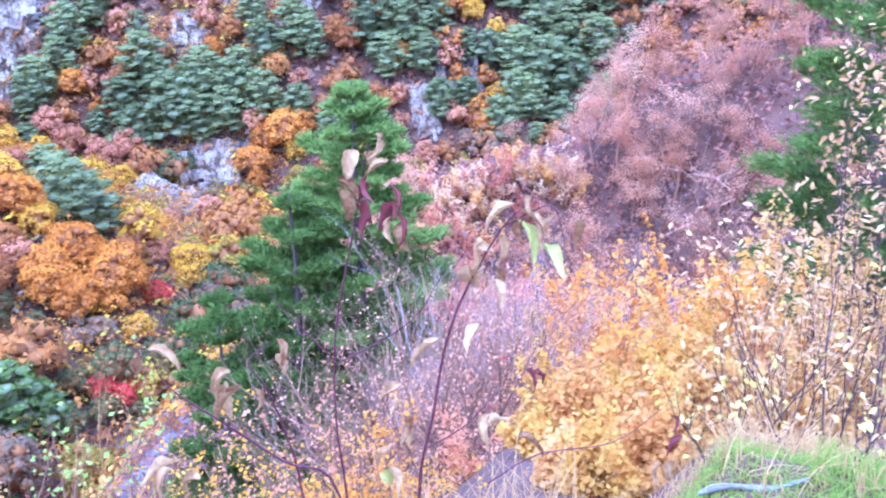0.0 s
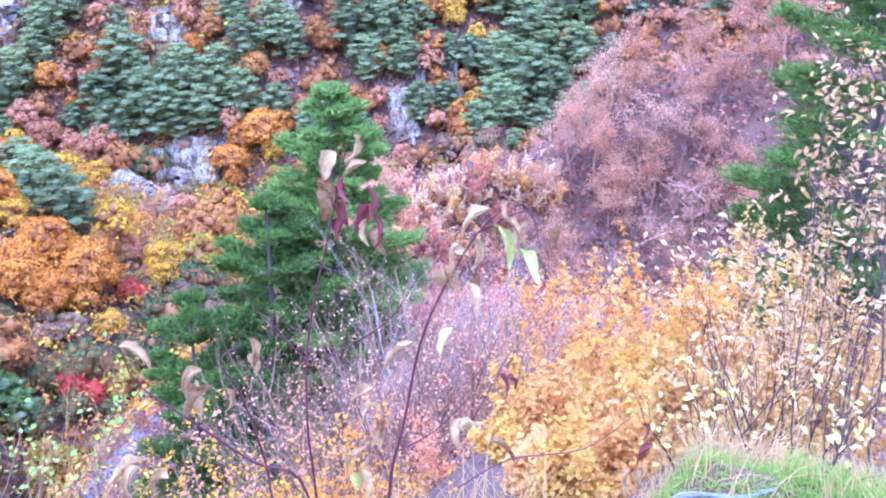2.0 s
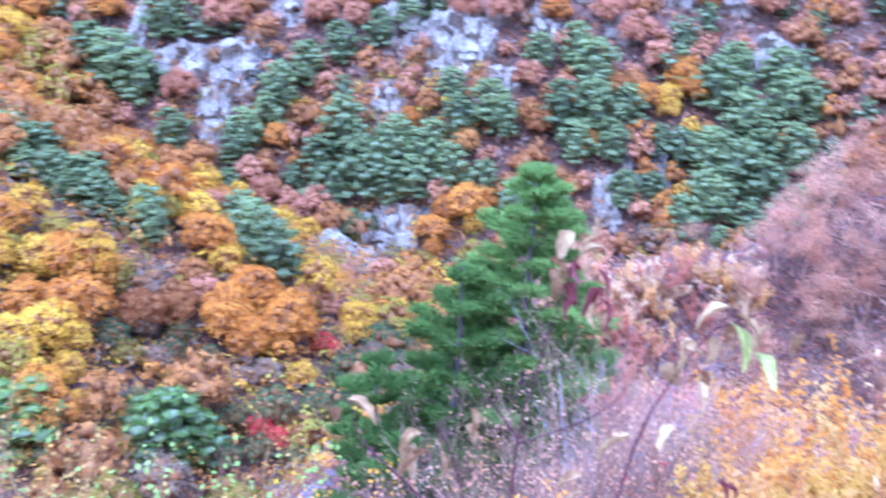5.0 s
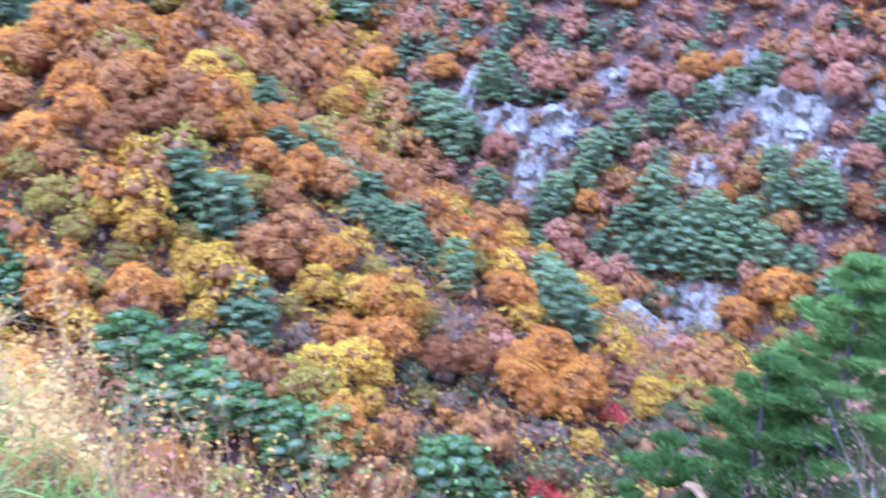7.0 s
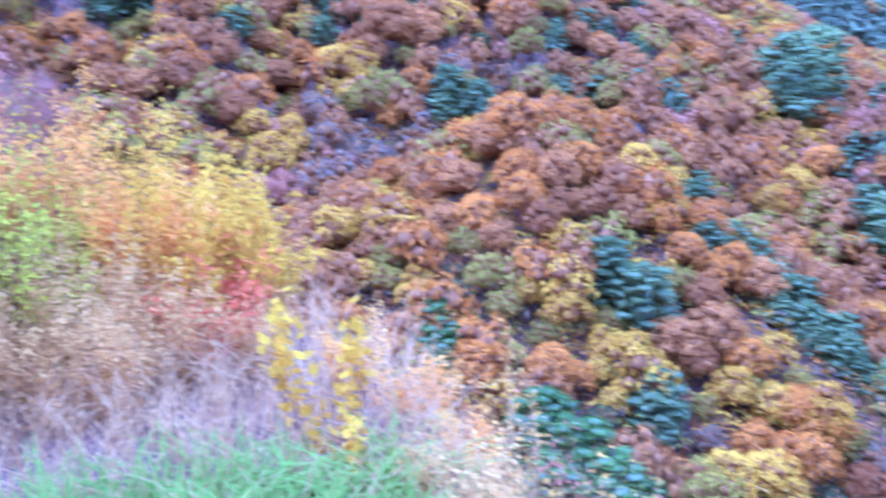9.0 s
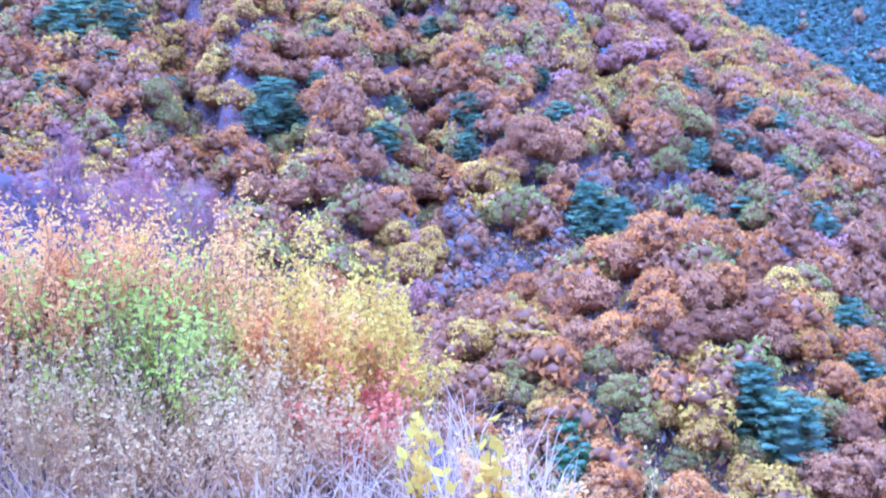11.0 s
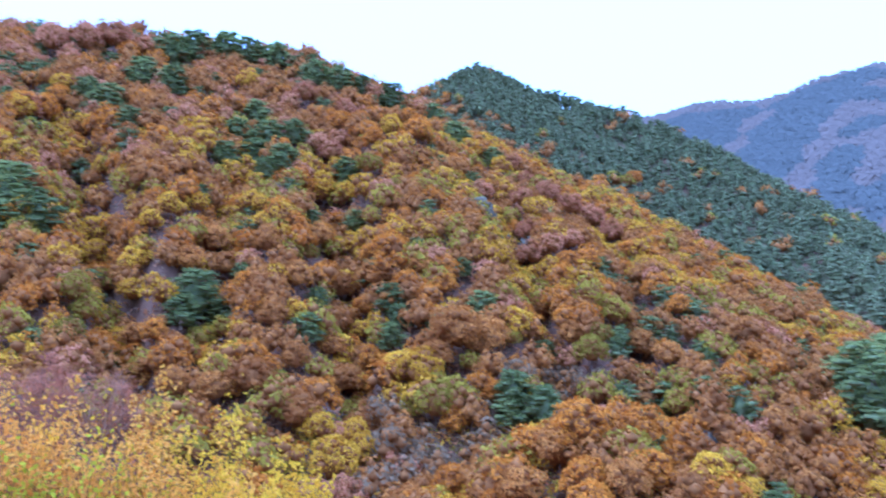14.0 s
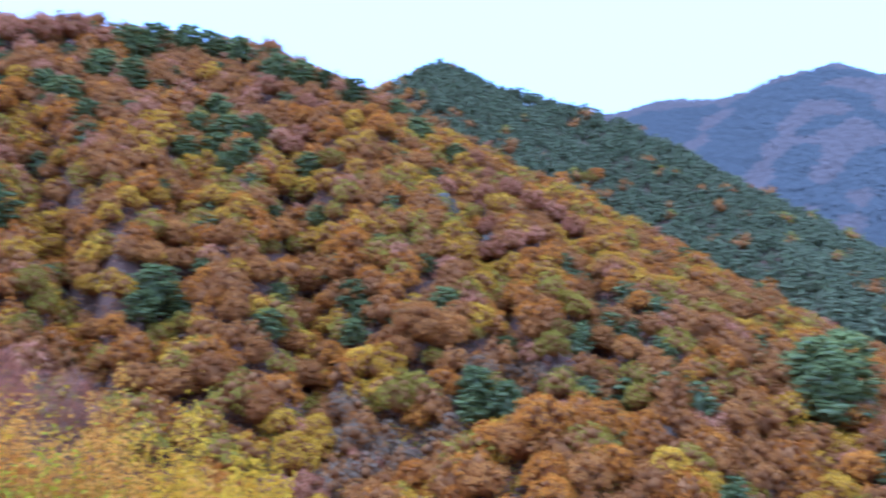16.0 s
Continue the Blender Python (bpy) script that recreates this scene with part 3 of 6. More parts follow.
MOUND_SIDE = {
    "rust": ((52.8, -7.1, 3.2), (48.9, -8.7, 3.2), (51, -10.3, 3.2), (54.9, -9, 2.9), (47.4, -8.3, 2.5), (53.8, -11.3, 2.9), (49.8, -11.8, 2.9), (55.8, -11.6, 2.5), (47.2, -10.6, 2.5), (45.6, -9, 2.2), (41.6, -18.6, 3.2), (39.3, -17.8, 3.5), (37.3, -19.3, 3), (38.6, -13.9, 3), (36.9, -14.9, 2.9), (40.2, -15.9, 2.7), (43, -16.6, 2.4), (48.7, -10.7, 2.4), (52.5, -12.6, 2), (40.5, -19.6, 2.4), (51.3, -8.6, 2.7), (44.6, -11.5, 2.4)),
    "orange": ((51.4, -5.2, 3.5), (48.2, -5.9, 3.2), (54, -6.7, 2.5), (45.9, -7.5, 2.2), (40.2, -11.7, 3), (41.2, -13.4, 2.5), (44.3, -10.5, 2.4), (42.6, -11.7, 2.2), (39.5, -14.6, 2.4), (34.7, -24.3, 3.5), (37.1, -23.9, 2.2), (47.7, -20.8, 2.5), (48.5, -22.1, 1.9), (35.1, -25.1, 2.7), (56.6, -10, 2), (58.8, -8.9, 2.4), (36.6, -23.2, 2), (57.4, -11.3, 1.9), (25.2, -25.7, 3.4), (23.2, -25.1, 3.7), (21.4, -26.8, 3.4), (24.1, -27.4, 3), (26.2, -21.3, 3)),
    "yellow": ((44.2, -8.7, 2.9), (42.2, -9.3, 2), (43.2, -9.8, 2), (48.3, -16.8, 3.2), (49.1, -13, 1.6), (50.8, -15.9, 2.2), (45.9, -19, 2.2), (57.8, -16.1, 1.9), (60.6, -14.8, 2.2), (57.4, -15.1, 2), (62.2, -11.9, 2.9), (45.2, -22.2, 2), (33.4, -22, 3.4), (35.8, -26.3, 3), (34.8, -27.6, 2.5), (42.3, -14.2, 1.5), (35.2, -21.9, 2.4), (65.9, -7.7, 3), (60.8, -2.3, 2.4), (61.8, -1.9, 2), (16.7, -26.6, 2.4), (36.5, -25.2, 2), (46.3, -20.5, 1.7), (26.3, -20, 2.4), (25.9, -18.4, 2), (25.1, -22.8, 2), (64.1, -6.9, 2)),
    "olive": ((53.3, -14.8, 2.5), (59.2, -13.8, 2.2), (52.1, -16.6, 2.2), (32.3, -22.4, 2.7), (31.6, -23.3, 2.4), (37.7, -20.9, 2.2), (49.7, -18.4, 2), (45.8, -17.5, 2), (54.6, -13.1, 1.9), (34.5, -20.5, 2), (41.6, -15.2, 2), (59.3, -15.1, 2), (28.2, -19.5, 1.9), (39.8, -22, 1.9), (59.9, -4.3, 2.4)),
    "pine": ((45.7, -14.5, 2.9), (43.6, -16.2, 3), (45.1, -15.7, 2.4), (42.5, -21.6, 2.9), (42.4, -22.8, 2.4), (55.3, -3.5, 2), (53.6, -4.3, 2), (23.1, -21, 2.7), (22, -22.5, 2.7), (36.2, -2.5, 3), (34.6, -2.7, 3), (35.5, -4, 2.7), (23.7, -20.1, 2)),
    "grey": ((54.9, -15.7, 2.4), (55.3, -14.7, 2), (54.5, -17.4, 2), (50.9, -20.3, 2), (39.5, -23.9, 2.4), (32.2, -26.6, 2.7), (30.4, -26.2, 2.7), (28.9, -27.6, 2.7), (46, -24.5, 2)),
}
CLIFF_SIDE = {
    "pine": ((19, -16.8, 2.4), (17.3, -15.1, 2.7), (16.2, -17.8, 3), (14.1, -16.1, 2.7), (12.7, -17, 2.4), (18.3, -18.5, 2.4), (14.8, -18.8, 2.4), (13, -18.4, 2.4), (16.6, -16.5, 2.4), (23.2, -15.1, 2.4), (23.9, -16.4, 2.2), (21.1, -12.5, 2.5), (19.4, -11.5, 2.4), (17.4, -10.2, 2), (15, -9.5, 2), (13.4, -8.7, 2), (11.8, -7.8, 2), (21.8, -14.5, 2), (23.2, -21.5, 2), (21.9, -22, 2.2)),
    "pine_high": ((3.4, -10, 2.4), (2.3, -11.5, 2.7), (4, -13.9, 2.7), (2, -13.8, 3), (3.1, -15.8, 2.4), (1.1, -16, 2.4), (0.1, -13.6, 2), (5.6, -10.8, 2), (8.4, -13.9, 2.4), (7.6, -15, 2), (10.8, -13, 2), (-4.8, -12.2, 2.7), (-6.5, -13.6, 2.7), (-4.8, -16.3, 2.7), (-6.4, -16.6, 2.7), (-8, -17.2, 2.7), (-5.7, -18.5, 2.4), (-7.4, -15.1, 2.4), (-9, -12.7, 2.7), (-8.1, -11, 2.4), (-5.7, -10.6, 2), (-9.6, -15.7, 2.4), (27.2, -8.3, 2.7), (30.2, -11.1, 2.9), (28.9, -12.2, 2.7), (31.4, -10.4, 2.4), (27.5, -15, 2), (-1.8, -15.4, 1.7)),
    "orange": ((25, -26.4, 3), (22.4, -25.8, 3.2), (23.5, -24.5, 2.7), (20.9, -26.9, 2.7), (23.7, -27.4, 2.7), (25.5, -21.4, 2.5), (34.4, -21.8, 3.4), (33.7, -24.3, 3.5), (32.5, -22.9, 2.7), (9.7, -19.9, 2.5), (10.8, -20.5, 1.7), (8.5, -19.5, 1.7), (11.8, -21.4, 2), (2.4, -16, 1.4), (-2.8, -11.8, 1.9), (-3.5, -12.8, 1.7), (15.7, -7.6, 1.9), (13.7, -7.4, 1.7), (4.8, -8.5, 1.7), (21.5, -15.6, 1.6), (30.3, -8.4, 1.9), (33.9, -7.9, 2), (36, -10.4, 2), (13.3, -15, 1.3), (-0.8, -13.4, 1.7), (22.1, -28.2, 2), (16, -30.2, 1.3), (11.7, -22.7, 1.3)),
    "yellow": ((25.7, -18.2, 2), (24.8, -22.4, 1.7), (35.8, -21.9, 2.7), (38.2, -21, 2.9), (35.6, -26.1, 2.5), (35.1, -27.8, 2.2), (19.8, -21.3, 1.7), (17, -26.6, 1.9), (20.6, -29.9, 2), (16.8, -27.6, 1.7), (-2.1, -13.2, 1.4), (-2.2, -14.1, 1.3), (-3.5, -14.6, 1.2), (35.3, -9.1, 2), (36.7, -10.2, 2), (34.5, -29.8, 1.5), (27.8, -19.6, 1.7), (9.3, -20.9, 1.3), (-3.5, -18.4, 1.2)),
    "rust": ((28.5, -25.2, 2.7), (30.3, -25.4, 2.7), (6, -14.2, 1.5), (5.3, -14.8, 1.5), (22.1, -27.2, 2.4), (12.2, -13.7, 1.5), (10, -16.3, 1.7), (20.5, -25.5, 2), (26.3, -17, 2), (27.7, -17.3, 2), (27, -23.3, 2), (0.9, -12.4, 1.5)),
    "pink": ((22.2, -19, 2), (23.2, -17.8, 1.7), (19, -19.7, 2), (25.4, -19.6, 2), (20.5, -20.2, 2), (7.8, -8.6, 2), (6.1, -12.4, 1.7), (10.1, -8.7, 2), (18.4, -8.9, 2), (16.4, -8.9, 1.7), (1.7, -8.3, 2), (-0, -9.5, 2), (-1.4, -10.6, 1.7), (26.8, -12.8, 2), (24, -9, 2), (15, -23.8, 1.7), (17.6, -23.9, 1.3), (18.7, -25.6, 1.7), (26.4, -24.7, 2), (-7, -7.7, 2)),
    "red": ((21.7, -32.4, 1.3), (22.4, -33.3, 1.1), (23.7, -32.6, 1), (19.1, -28.2, 0.8)),
    "grey": ((29.8, -28, 2.4), (31.6, -27.6, 2.4), (26.6, -28.3, 2.4), (28.3, -26.5, 2), (24.4, -29.7, 2.4), (25.9, -30.6, 2.4), (22.9, -29.5, 2), (24.3, -28.4, 1.7), (27.9, -31.8, 2), (18.3, -29.9, 1.7)),
    "green": ((23.8, -34, 1.7), (21.4, -34.4, 1.7), (18.7, -33.1, 1.7), (26.1, -34.1, 1.7), (25.2, -32, 1.5), (31.1, -30.2, 1.5), (28.9, -30.7, 1.5)),
}
BELOW_ROAD = {
    "lush": ((49.8, -23.9, 4), (47.6, -25.4, 4.4), (45.3, -27, 3.7), (49.1, -26.5, 3.4), (40.7, -29, 3.4), (38.2, -29.8, 3.4), (42.8, -27.5, 2.7), (56.2, -17.7, 2.7), (55.9, -19.3, 2.7), (29.4, -31.9, 3.7), (31, -31.3, 2.7), (27.5, -32.5, 2.7)),
}
for spots, start in ((MAIN_HILL, 130.0), (MOUND_SIDE, 70.0), (CLIFF_SIDE, 60.0), (BELOW_ROAD, 26.0)):
    for kind, row in spots.items():
        for turn, rise, breadth in row:
            kind_here = kind.split("_")[0]
            if spots is MOUND_SIDE and kind == "rust" and random.random() < 0.45:
                kind_here = "orange"
            if kind == "lush" or kind == "pine" and spots is MOUND_SIDE:
                breadth *= 1.3
            if kind == "grey":
                kind_here, breadth = random.choice(("grey", "olive", "green")), breadth * 0.7
            elif spots is MOUND_SIDE and kind in ("rust", "orange"):
                breadth *= 0.95
            plant(kind_here, turn, rise, breadth, start)
# row of conifers along the far side of the mound
for k in range(30):
    f = (k + random.uniform(0, 0.8)) / 30
    plant("pine", 41.2 - 12.2 * f + random.gauss(0, 0.45), -10.0 - 12.2 * f + random.gauss(0, 0.6), random.uniform(1.3, 2.6), 93.0 - 8 * f)

# spots of bare rock: turn, rise, width and height in degrees
PALE_SPOTS = ((17.6, -22.4, 3.0, 3.6), (14.6, -21.3, 3.6, 2.6), (15.6, -23.8, 2.2, 2.0), (10.5, -10.3, 3.6, 3.4), (26.6, -11.1, 3.0, 1.8), (28.5, -9.8, 1.6, 3.4), (24.0, -12.6, 1.8, 1.4), (0.9, -19.3, 1.5, 2.6), (14.6, -13.9, 1.7, 2.0), (-2.3, -6.9, 2.6, 2.0), (-7.7, -10.4, 3.0, 2.2), (23.4, -11.6, 2.6, 2.6), (25, -14.4, 1.6, 2.6), (11.2, -11.9, 1.8, 1.2), (7.7, -12.4, 2.0, 1.2), (20.0, -8.6, 2.2, 1.4), (3.0, -7.2, 2.2, 1.6), (0.8, -9.4, 1.8, 1.6), (-5.5, -7.6, 2.2, 1.6), (-8.6, -12.6, 2.0, 1.4), (13.2, -7.4, 2.4, 1.6), (16.8, -9.6, 1.8, 1.4), (14.0, -9.0, 2.6, 2.6), (9.0, -8.4, 2.6, 2.0), (5.2, -9.0, 2.0, 2.2))
for turn, rise, wide, high in PALE_SPOTS:
    x, y, z, r = on_slope(turn, rise, 0.3, 40.0)
    TAKEN.append((x, y, 0.5 * wide * r * math.tan(radians(1))))
    MARKED.append((turn, rise - 0.2, 0.5 * max(wide, high), r))

# the rest of the wood
HILLS = (MAIN, MOUND, CLIFF, PEAK, BEYOND, SIDE, SPUR)
FALLS = (0.58, 0.6, 0.92, 0.62, 0.55, 1.0, 1.05)
MIX = {
    0: (("rust", 29), ("orange", 30), ("yellow", 21), ("olive", 13), ("pink", 4), ("pine", 3)),
    1: (("rust", 32), ("orange", 28), ("yellow", 22), ("olive", 18)),
    2: (("pine", 16), ("pink", 44), ("orange", 11), ("rust", 24), ("grey", 5)),
    3: (("pine", 96), ("rust", 2), ("olive", 2)),
    4: (("pine", 100),),
    5: (("grey", 55), ("rust", 25), ("pink", 20)),
    6: (("grey", 70), ("pink", 30)),
    7: (("grey", 34), ("olive", 14), ("green", 38), ("rust", 14)),
}
LOW = (("pine", 26), ("rust", 36), ("orange", 20), ("pink", 4), ("olive", 14))
GULLY = (("grey", 22), ("rust", 44), ("pink", 20), ("olive", 14))
FOOT = (("grey", 22), ("rust", 34), ("olive", 22), ("green", 8), ("pine", 8), ("pink", 6))
HIGH = (("pine", 30), ("rust", 34), ("pink", 24), ("orange", 12))


SHADY = (("rust", 46), ("pine", 20), ("olive", 14), ("pink", 10), ("orange", 10))
BEHIND = (("grey", 50), ("rust", 26), ("olive", 12), ("pink", 12))
brow = sorted((math.degrees(math.atan2(-q[0], q[1])), math.degrees(math.atan2(q[2] + 3, math.hypot(q[0], q[1])))) for q in MOUND)


def pick(mix):
    s = random.uniform(0, sum(w for _, w in mix))
    for kind, w in mix:
        s -= w
        if s <= 0:
            return kind
    return mix[0][0]


# sight-line horizon, so that trees behind a crest are left out
bins = np.arange(-36, 100, 0.5)
HX, HY = polar_xy(bins[None, :], REACH[:, None])
rises = np.degrees(np.arctan2(ground(HX, HY) - 1.6, REACH[:, None]))
cover = np.maximum.accumulate(rises, axis=0)

stream_r = on_slope(21.5, -37.2, 0.0, 30.0)[3]
wood = []
pine_cell = {}
cell = {}
for near, far, gap in ((46, 400, 3.7), (400, 900, 6.0)):
    low, high = (-30, 96) if far < 500 else (29, 70)
    n = int(radians(high - low) * (far ** 2 - near ** 2) / 2 / gap ** 2 * (9 if far < 500 else 4))
    tt = rng.uniform(low, high, n)
    rr = np.sqrt(rng.uniform(near ** 2, far ** 2, n))
    xx, yy = polar_xy(tt, rr)
    zz = ground(xx, yy)
    heights = np.stack([crest(xx, yy, h, f) for h, f in zip(HILLS, FALLS)] + [np.full(n, WATER + 2.0)])
    heights[0] = np.maximum.reduce([heights[0]] + [crest(xx, yy, h, 0.82) for h in (RIB, RIB_RIGHT, RIB_FOOT)])
    hill = heights.argmax(0)
    bi = np.clip(((tt + 36) / 0.5).astype(int), 0, len(bins) - 1)
    ri = np.clip(np.searchsorted(REACH, rr) - 3, 0, len(REACH) - 1)
    top = np.degrees(np.arctan2(zz + gap * 1.5 - 1.6, rr))
    seen = top > cover[ri, bi]
    for px, py, pr in TAKEN:
        seen &= (xx - px) ** 2 + (yy - py) ** 2 > pr ** 2
    # leave the landmark trees standing clear
    heart, breadth = np.degrees(np.arctan2(zz + 1.4, rr)), np.degrees(0.9 / rr)
    for turn, rise, half, r in MARKED:
        off = np.hypot(tt - turn, heart - rise)
        seen &= (np.abs(rr - r) > 32) | (off > np.where(rr < r + 0.5, half * 0.85 + breadth, half * 0.45))
    own = heights.max(0) < zz - 9
    for i in np.nonzero(seen)[0]:
        x, y, z, h = float(xx[i]), float(yy[i]), float(zz[i]), int(hill[i])
        if h == 5 and rr[i] < 88 and not own[i]:
            continue
        if own[i] and not (rr[i] > 48 and 14 < tt[i] < 68) or h == 6 and not own[i] or h == 7 and abs(tt[i] - 21.5) < 3.2 and abs(rr[i] - stream_r) < 3:
            continue
        key = (int(x // gap), int(y // gap), gap)
        apart = gap * (0.54 if h == 2 else 0.5 if h == 1 else 0.4 if h == 7 else 0.74)
        if any((x - p[0]) ** 2 + (y - p[1]) ** 2 < apart ** 2 for a in (-1, 0, 1) for b in (-1, 0, 1) for p in cell.get((key[0] + a, key[1] + b, gap), ())):
            continue
        cell.setdefault(key, []).append((x, y))
        clump = noise.noise((x * 0.03, y * 0.03, 4.0))
        mix = MIX[h]
        if h == 0 and 41 < tt[i] < 64 and top[i] < np.interp(tt[i], [q[0] for q in brow], [q[1] for q in brow]) + 4.5:
            mix = BEHIND
        if h == 0 and 38 < tt[i] < 50 and top[i] < 3:
            mix = SHADY
        if h == 0 and top[i] > 13:
            mix = HIGH
        if h == 0 and 58 < tt[i] < 68 and top[i] < -4:
            mix = MIX[5]
        if 25 < tt[i] < 39.5 and h in (0, 2) and z < min(-16, 0.55 * rr[i] - 118):
            mix = GULLY
        if h == 2 and top[i] < -19:
            mix = FOOT
        if (h in (2, 7) or h == 1 and tt[i] < 33) and rr[i] < 84:
            mix = MIX[7]
        if h == 3 and top[i] < 8.6 - 0.6 * (50 - tt[i]) + random.gauss(0, 0.8):
            mix = LOW
        if own[i]:
            mix = MIX[7]
        patch, tint = noise.noise((x * 0.028, y * 0.028, 9.0)), noise.noise((x * 0.04, y * 0.04, 17.0))
        kind = pick([(w, q * ((2.4 if patch > 0.12 else 0.5) if w == "pine" and h == 0 else (1.8 if tint > 0.12 else 0.85) if w in ("yellow", "olive") else (1.7 if tint < -0.1 else 1.0) if w == "rust" else 1.0)) for w, q in mix])
        if h in (2, 3) and clump > (0.2 if h == 2 else 0.3 if mix is LOW else 0.15) and mix is not FOOT:
            kind = "pine"
        if h == 2 and clump < -0.25 and kind == "pine":
            kind = "pink"
        if kind == "pine" and h == 2:
            near = [p for a in (-1, 0, 1) for b in (-1, 0, 1) for p in pine_cell.get((key[0] + a, key[1] + b), ())]
            if any((x - p[0]) ** 2 + (y - p[1]) ** 2 < 13 for p in near):
                kind = random.choice(("pink", "rust", "orange", "pink"))
            else:
                pine_cell.setdefault(key[:2], []).append((x, y))
        size = gap / 4.6 * random.uniform(0.65, 1.35) * ((0.8 if kind == "pine" else 0.56) if h == 2 else 0.6 if own[i] else 0.72 if h == 1 else 0.42 if h == 7 else 0.84)
        wood.append((rr[i], kind, x, y, z, size))



def ridge_spur(x, y):
    """True on the leafless spurs of the farthest ridge."""
    a, r = math.degrees(math.atan2(-x, y)), math.hypot(x, y)
    return noise.noise((a * 0.33 + (r - 1400) * 0.004, r * 0.0012, 3.0)) + 0.25 * noise.noise((x * 0.02, y * 0.02, 5.0)) > 0.14 or r > 1438


wood.sort(key=lambda w: w[0])
SPRAY = {}
for kind in BROAD:
    SPRAY[kind] = [broad_crown(8.2, 6.9, 9, 260, 0.72, form=OCT_V) for _ in range(4)]
SPRAY["pine"] = [pine_crown(8.0, 7.2, 14, 16, 0.7, form=OCT_V) for _ in range(3)]
FAR_SPRAY = {k: [broad_crown(8.0, 7.2, 3, 60, 1.25, form=OCT_V) if k != "pine" else pine_crown(7.2, 7.6, 7, 16, 0.95, form=OCT_V) for _ in range(3)] for k in SPRAY}
SMALL_SPRAY = {k: [broad_crown(8.2, 6.9, 6, 150, 0.9, form=OCT_V) if k != "pine" else pine_crown(8.0, 7.2, 13, 11, 0.8, form=OCT_V) for _ in range(4)] for k in SPRAY}
singles = collections.Counter()
joined = collections.defaultdict(list)
for r, kind, x, y, z, size in wood:
    singles[kind] += 1
    if singles[kind] <= (24 if kind == "pine" else 6) and r < 330:
        tree(kind, x, y, z, size)
        continue
    src = random.choice((FAR_SPRAY if r > 400 else SMALL_SPRAY if size < 0.62 and r > 105 else SPRAY)[kind])
    a = random.uniform(0, 6.28)
    spin = np.array([[math.cos(a), math.sin(a), 0], [-math.sin(a), math.cos(a), 0], [0, 0, 1]]) * size
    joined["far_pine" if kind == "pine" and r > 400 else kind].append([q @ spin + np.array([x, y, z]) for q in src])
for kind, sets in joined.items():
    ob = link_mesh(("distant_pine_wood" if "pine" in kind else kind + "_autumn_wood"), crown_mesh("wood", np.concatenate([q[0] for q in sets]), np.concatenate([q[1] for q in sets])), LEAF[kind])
    ob.data.materials.append(SHADED_NEEDLES if "pine" in kind else SHADED_TWIGS)
    tagged(ob, "distant mountain wood of %s trees" % ("dark pine" if "pine" in kind else kind + " autumn"), "forest", kind="stuff")

# undergrowth between the trees
n = 240000
tt, rr = rng.uniform(-30, 96, n), np.sqrt(rng.uniform(56 ** 2, 340 ** 2, n))
xx, yy = polar_xy(tt, rr)
zz = ground(xx, yy)
bi = np.clip(((tt + 36) / 0.5).astype(int), 0, len(bins) - 1)
ri = np.clip(np.searchsorted(REACH, rr) - 3, 0, len(REACH) - 1)
on_cliff = crest(xx, yy, CLIFF, 0.92) > zz - 4
ok = (np.degrees(np.arctan2(zz + 0.5, rr)) > cover[ri, bi]) & (zz > WATER + 0.6) & (on_cliff | (rng.random(n) < 0.5))
p = np.stack([xx, yy, zz + 0.2], -1)[ok]
brush = np.concatenate([sprays(p + rng.normal(0, 0.6, p.shape) * np.array([1, 1, 0.5]), np.tile([0, 0, 0.5], (len(p), 1)), 0.95) for _ in range(2)])
half = rng.random(len(brush)) < 0.5
BRUSH_RED = leaf_material("reddish_brushwood", (0.36, 0.15, 0.06), (0.60, 0.30, 0.13))
BRUSH_GREY = leaf_material("grey_brushwood", (0.21, 0.14, 0.08), (0.42, 0.29, 0.17))
for mat, sel in ((BRUSH_RED, half), (BRUSH_GREY, ~half)):
    tagged(link_mesh("undergrowth", crown_mesh("undergrowth", np.zeros((0, 12, 3)), brush[sel]), mat), "low %s undergrowth covering the slopes" % ("faded reddish" if mat is BRUSH_RED else "grey-brown"), "undergrowth", kind="stuff")

# small bushes under and between the nearer trees
n = 26000
tt, rr = rng.uniform(9, 68, n), np.sqrt(rng.uniform(50 ** 2, 138 ** 2, n))
xx, yy = polar_xy(tt, rr)
zz = ground(xx, yy)
bi = np.clip(((tt + 36) / 0.5).astype(int), 0, len(bins) - 1)
ri = np.clip(np.searchsorted(REACH, rr) - 3, 0, len(REACH) - 1)
ok = (np.degrees(np.arctan2(zz + 1.0 - 1.6, rr)) > cover[ri, bi]) & ~((np.abs(tt - 21.5) < 2.2) & (np.abs(rr - stream_r) < 3))
for px, py, pr in TAKEN:
    ok &= (xx - px) ** 2 + (yy - py) ** 2 > (0.8 * pr) ** 2
BUSH = [broad_crown(2.2, 2.4, 5, 46, 0.34)[1] for _ in range(6)]
slot = set()
bushes = collections.defaultdict(list)
for i in np.nonzero(ok)[0]:
    key = (int(xx[i] // 1.5), int(yy[i] // 1.5))
    if key in slot:
        continue
    slot.add(key)
    low_down = zz[i] < WATER + 9
    kind = pick((("grey", 30), ("green", 28), ("olive", 30), ("rust", 12)) if low_down else (("rust", 34), ("olive", 24), ("grey", 14), ("orange", 16), ("yellow", 12)))
    bushes[kind].append(BUSH[i % 6] * random.uniform(0.6, 1.2) + np.array([xx[i], yy[i], zz[i] - 0.1]))
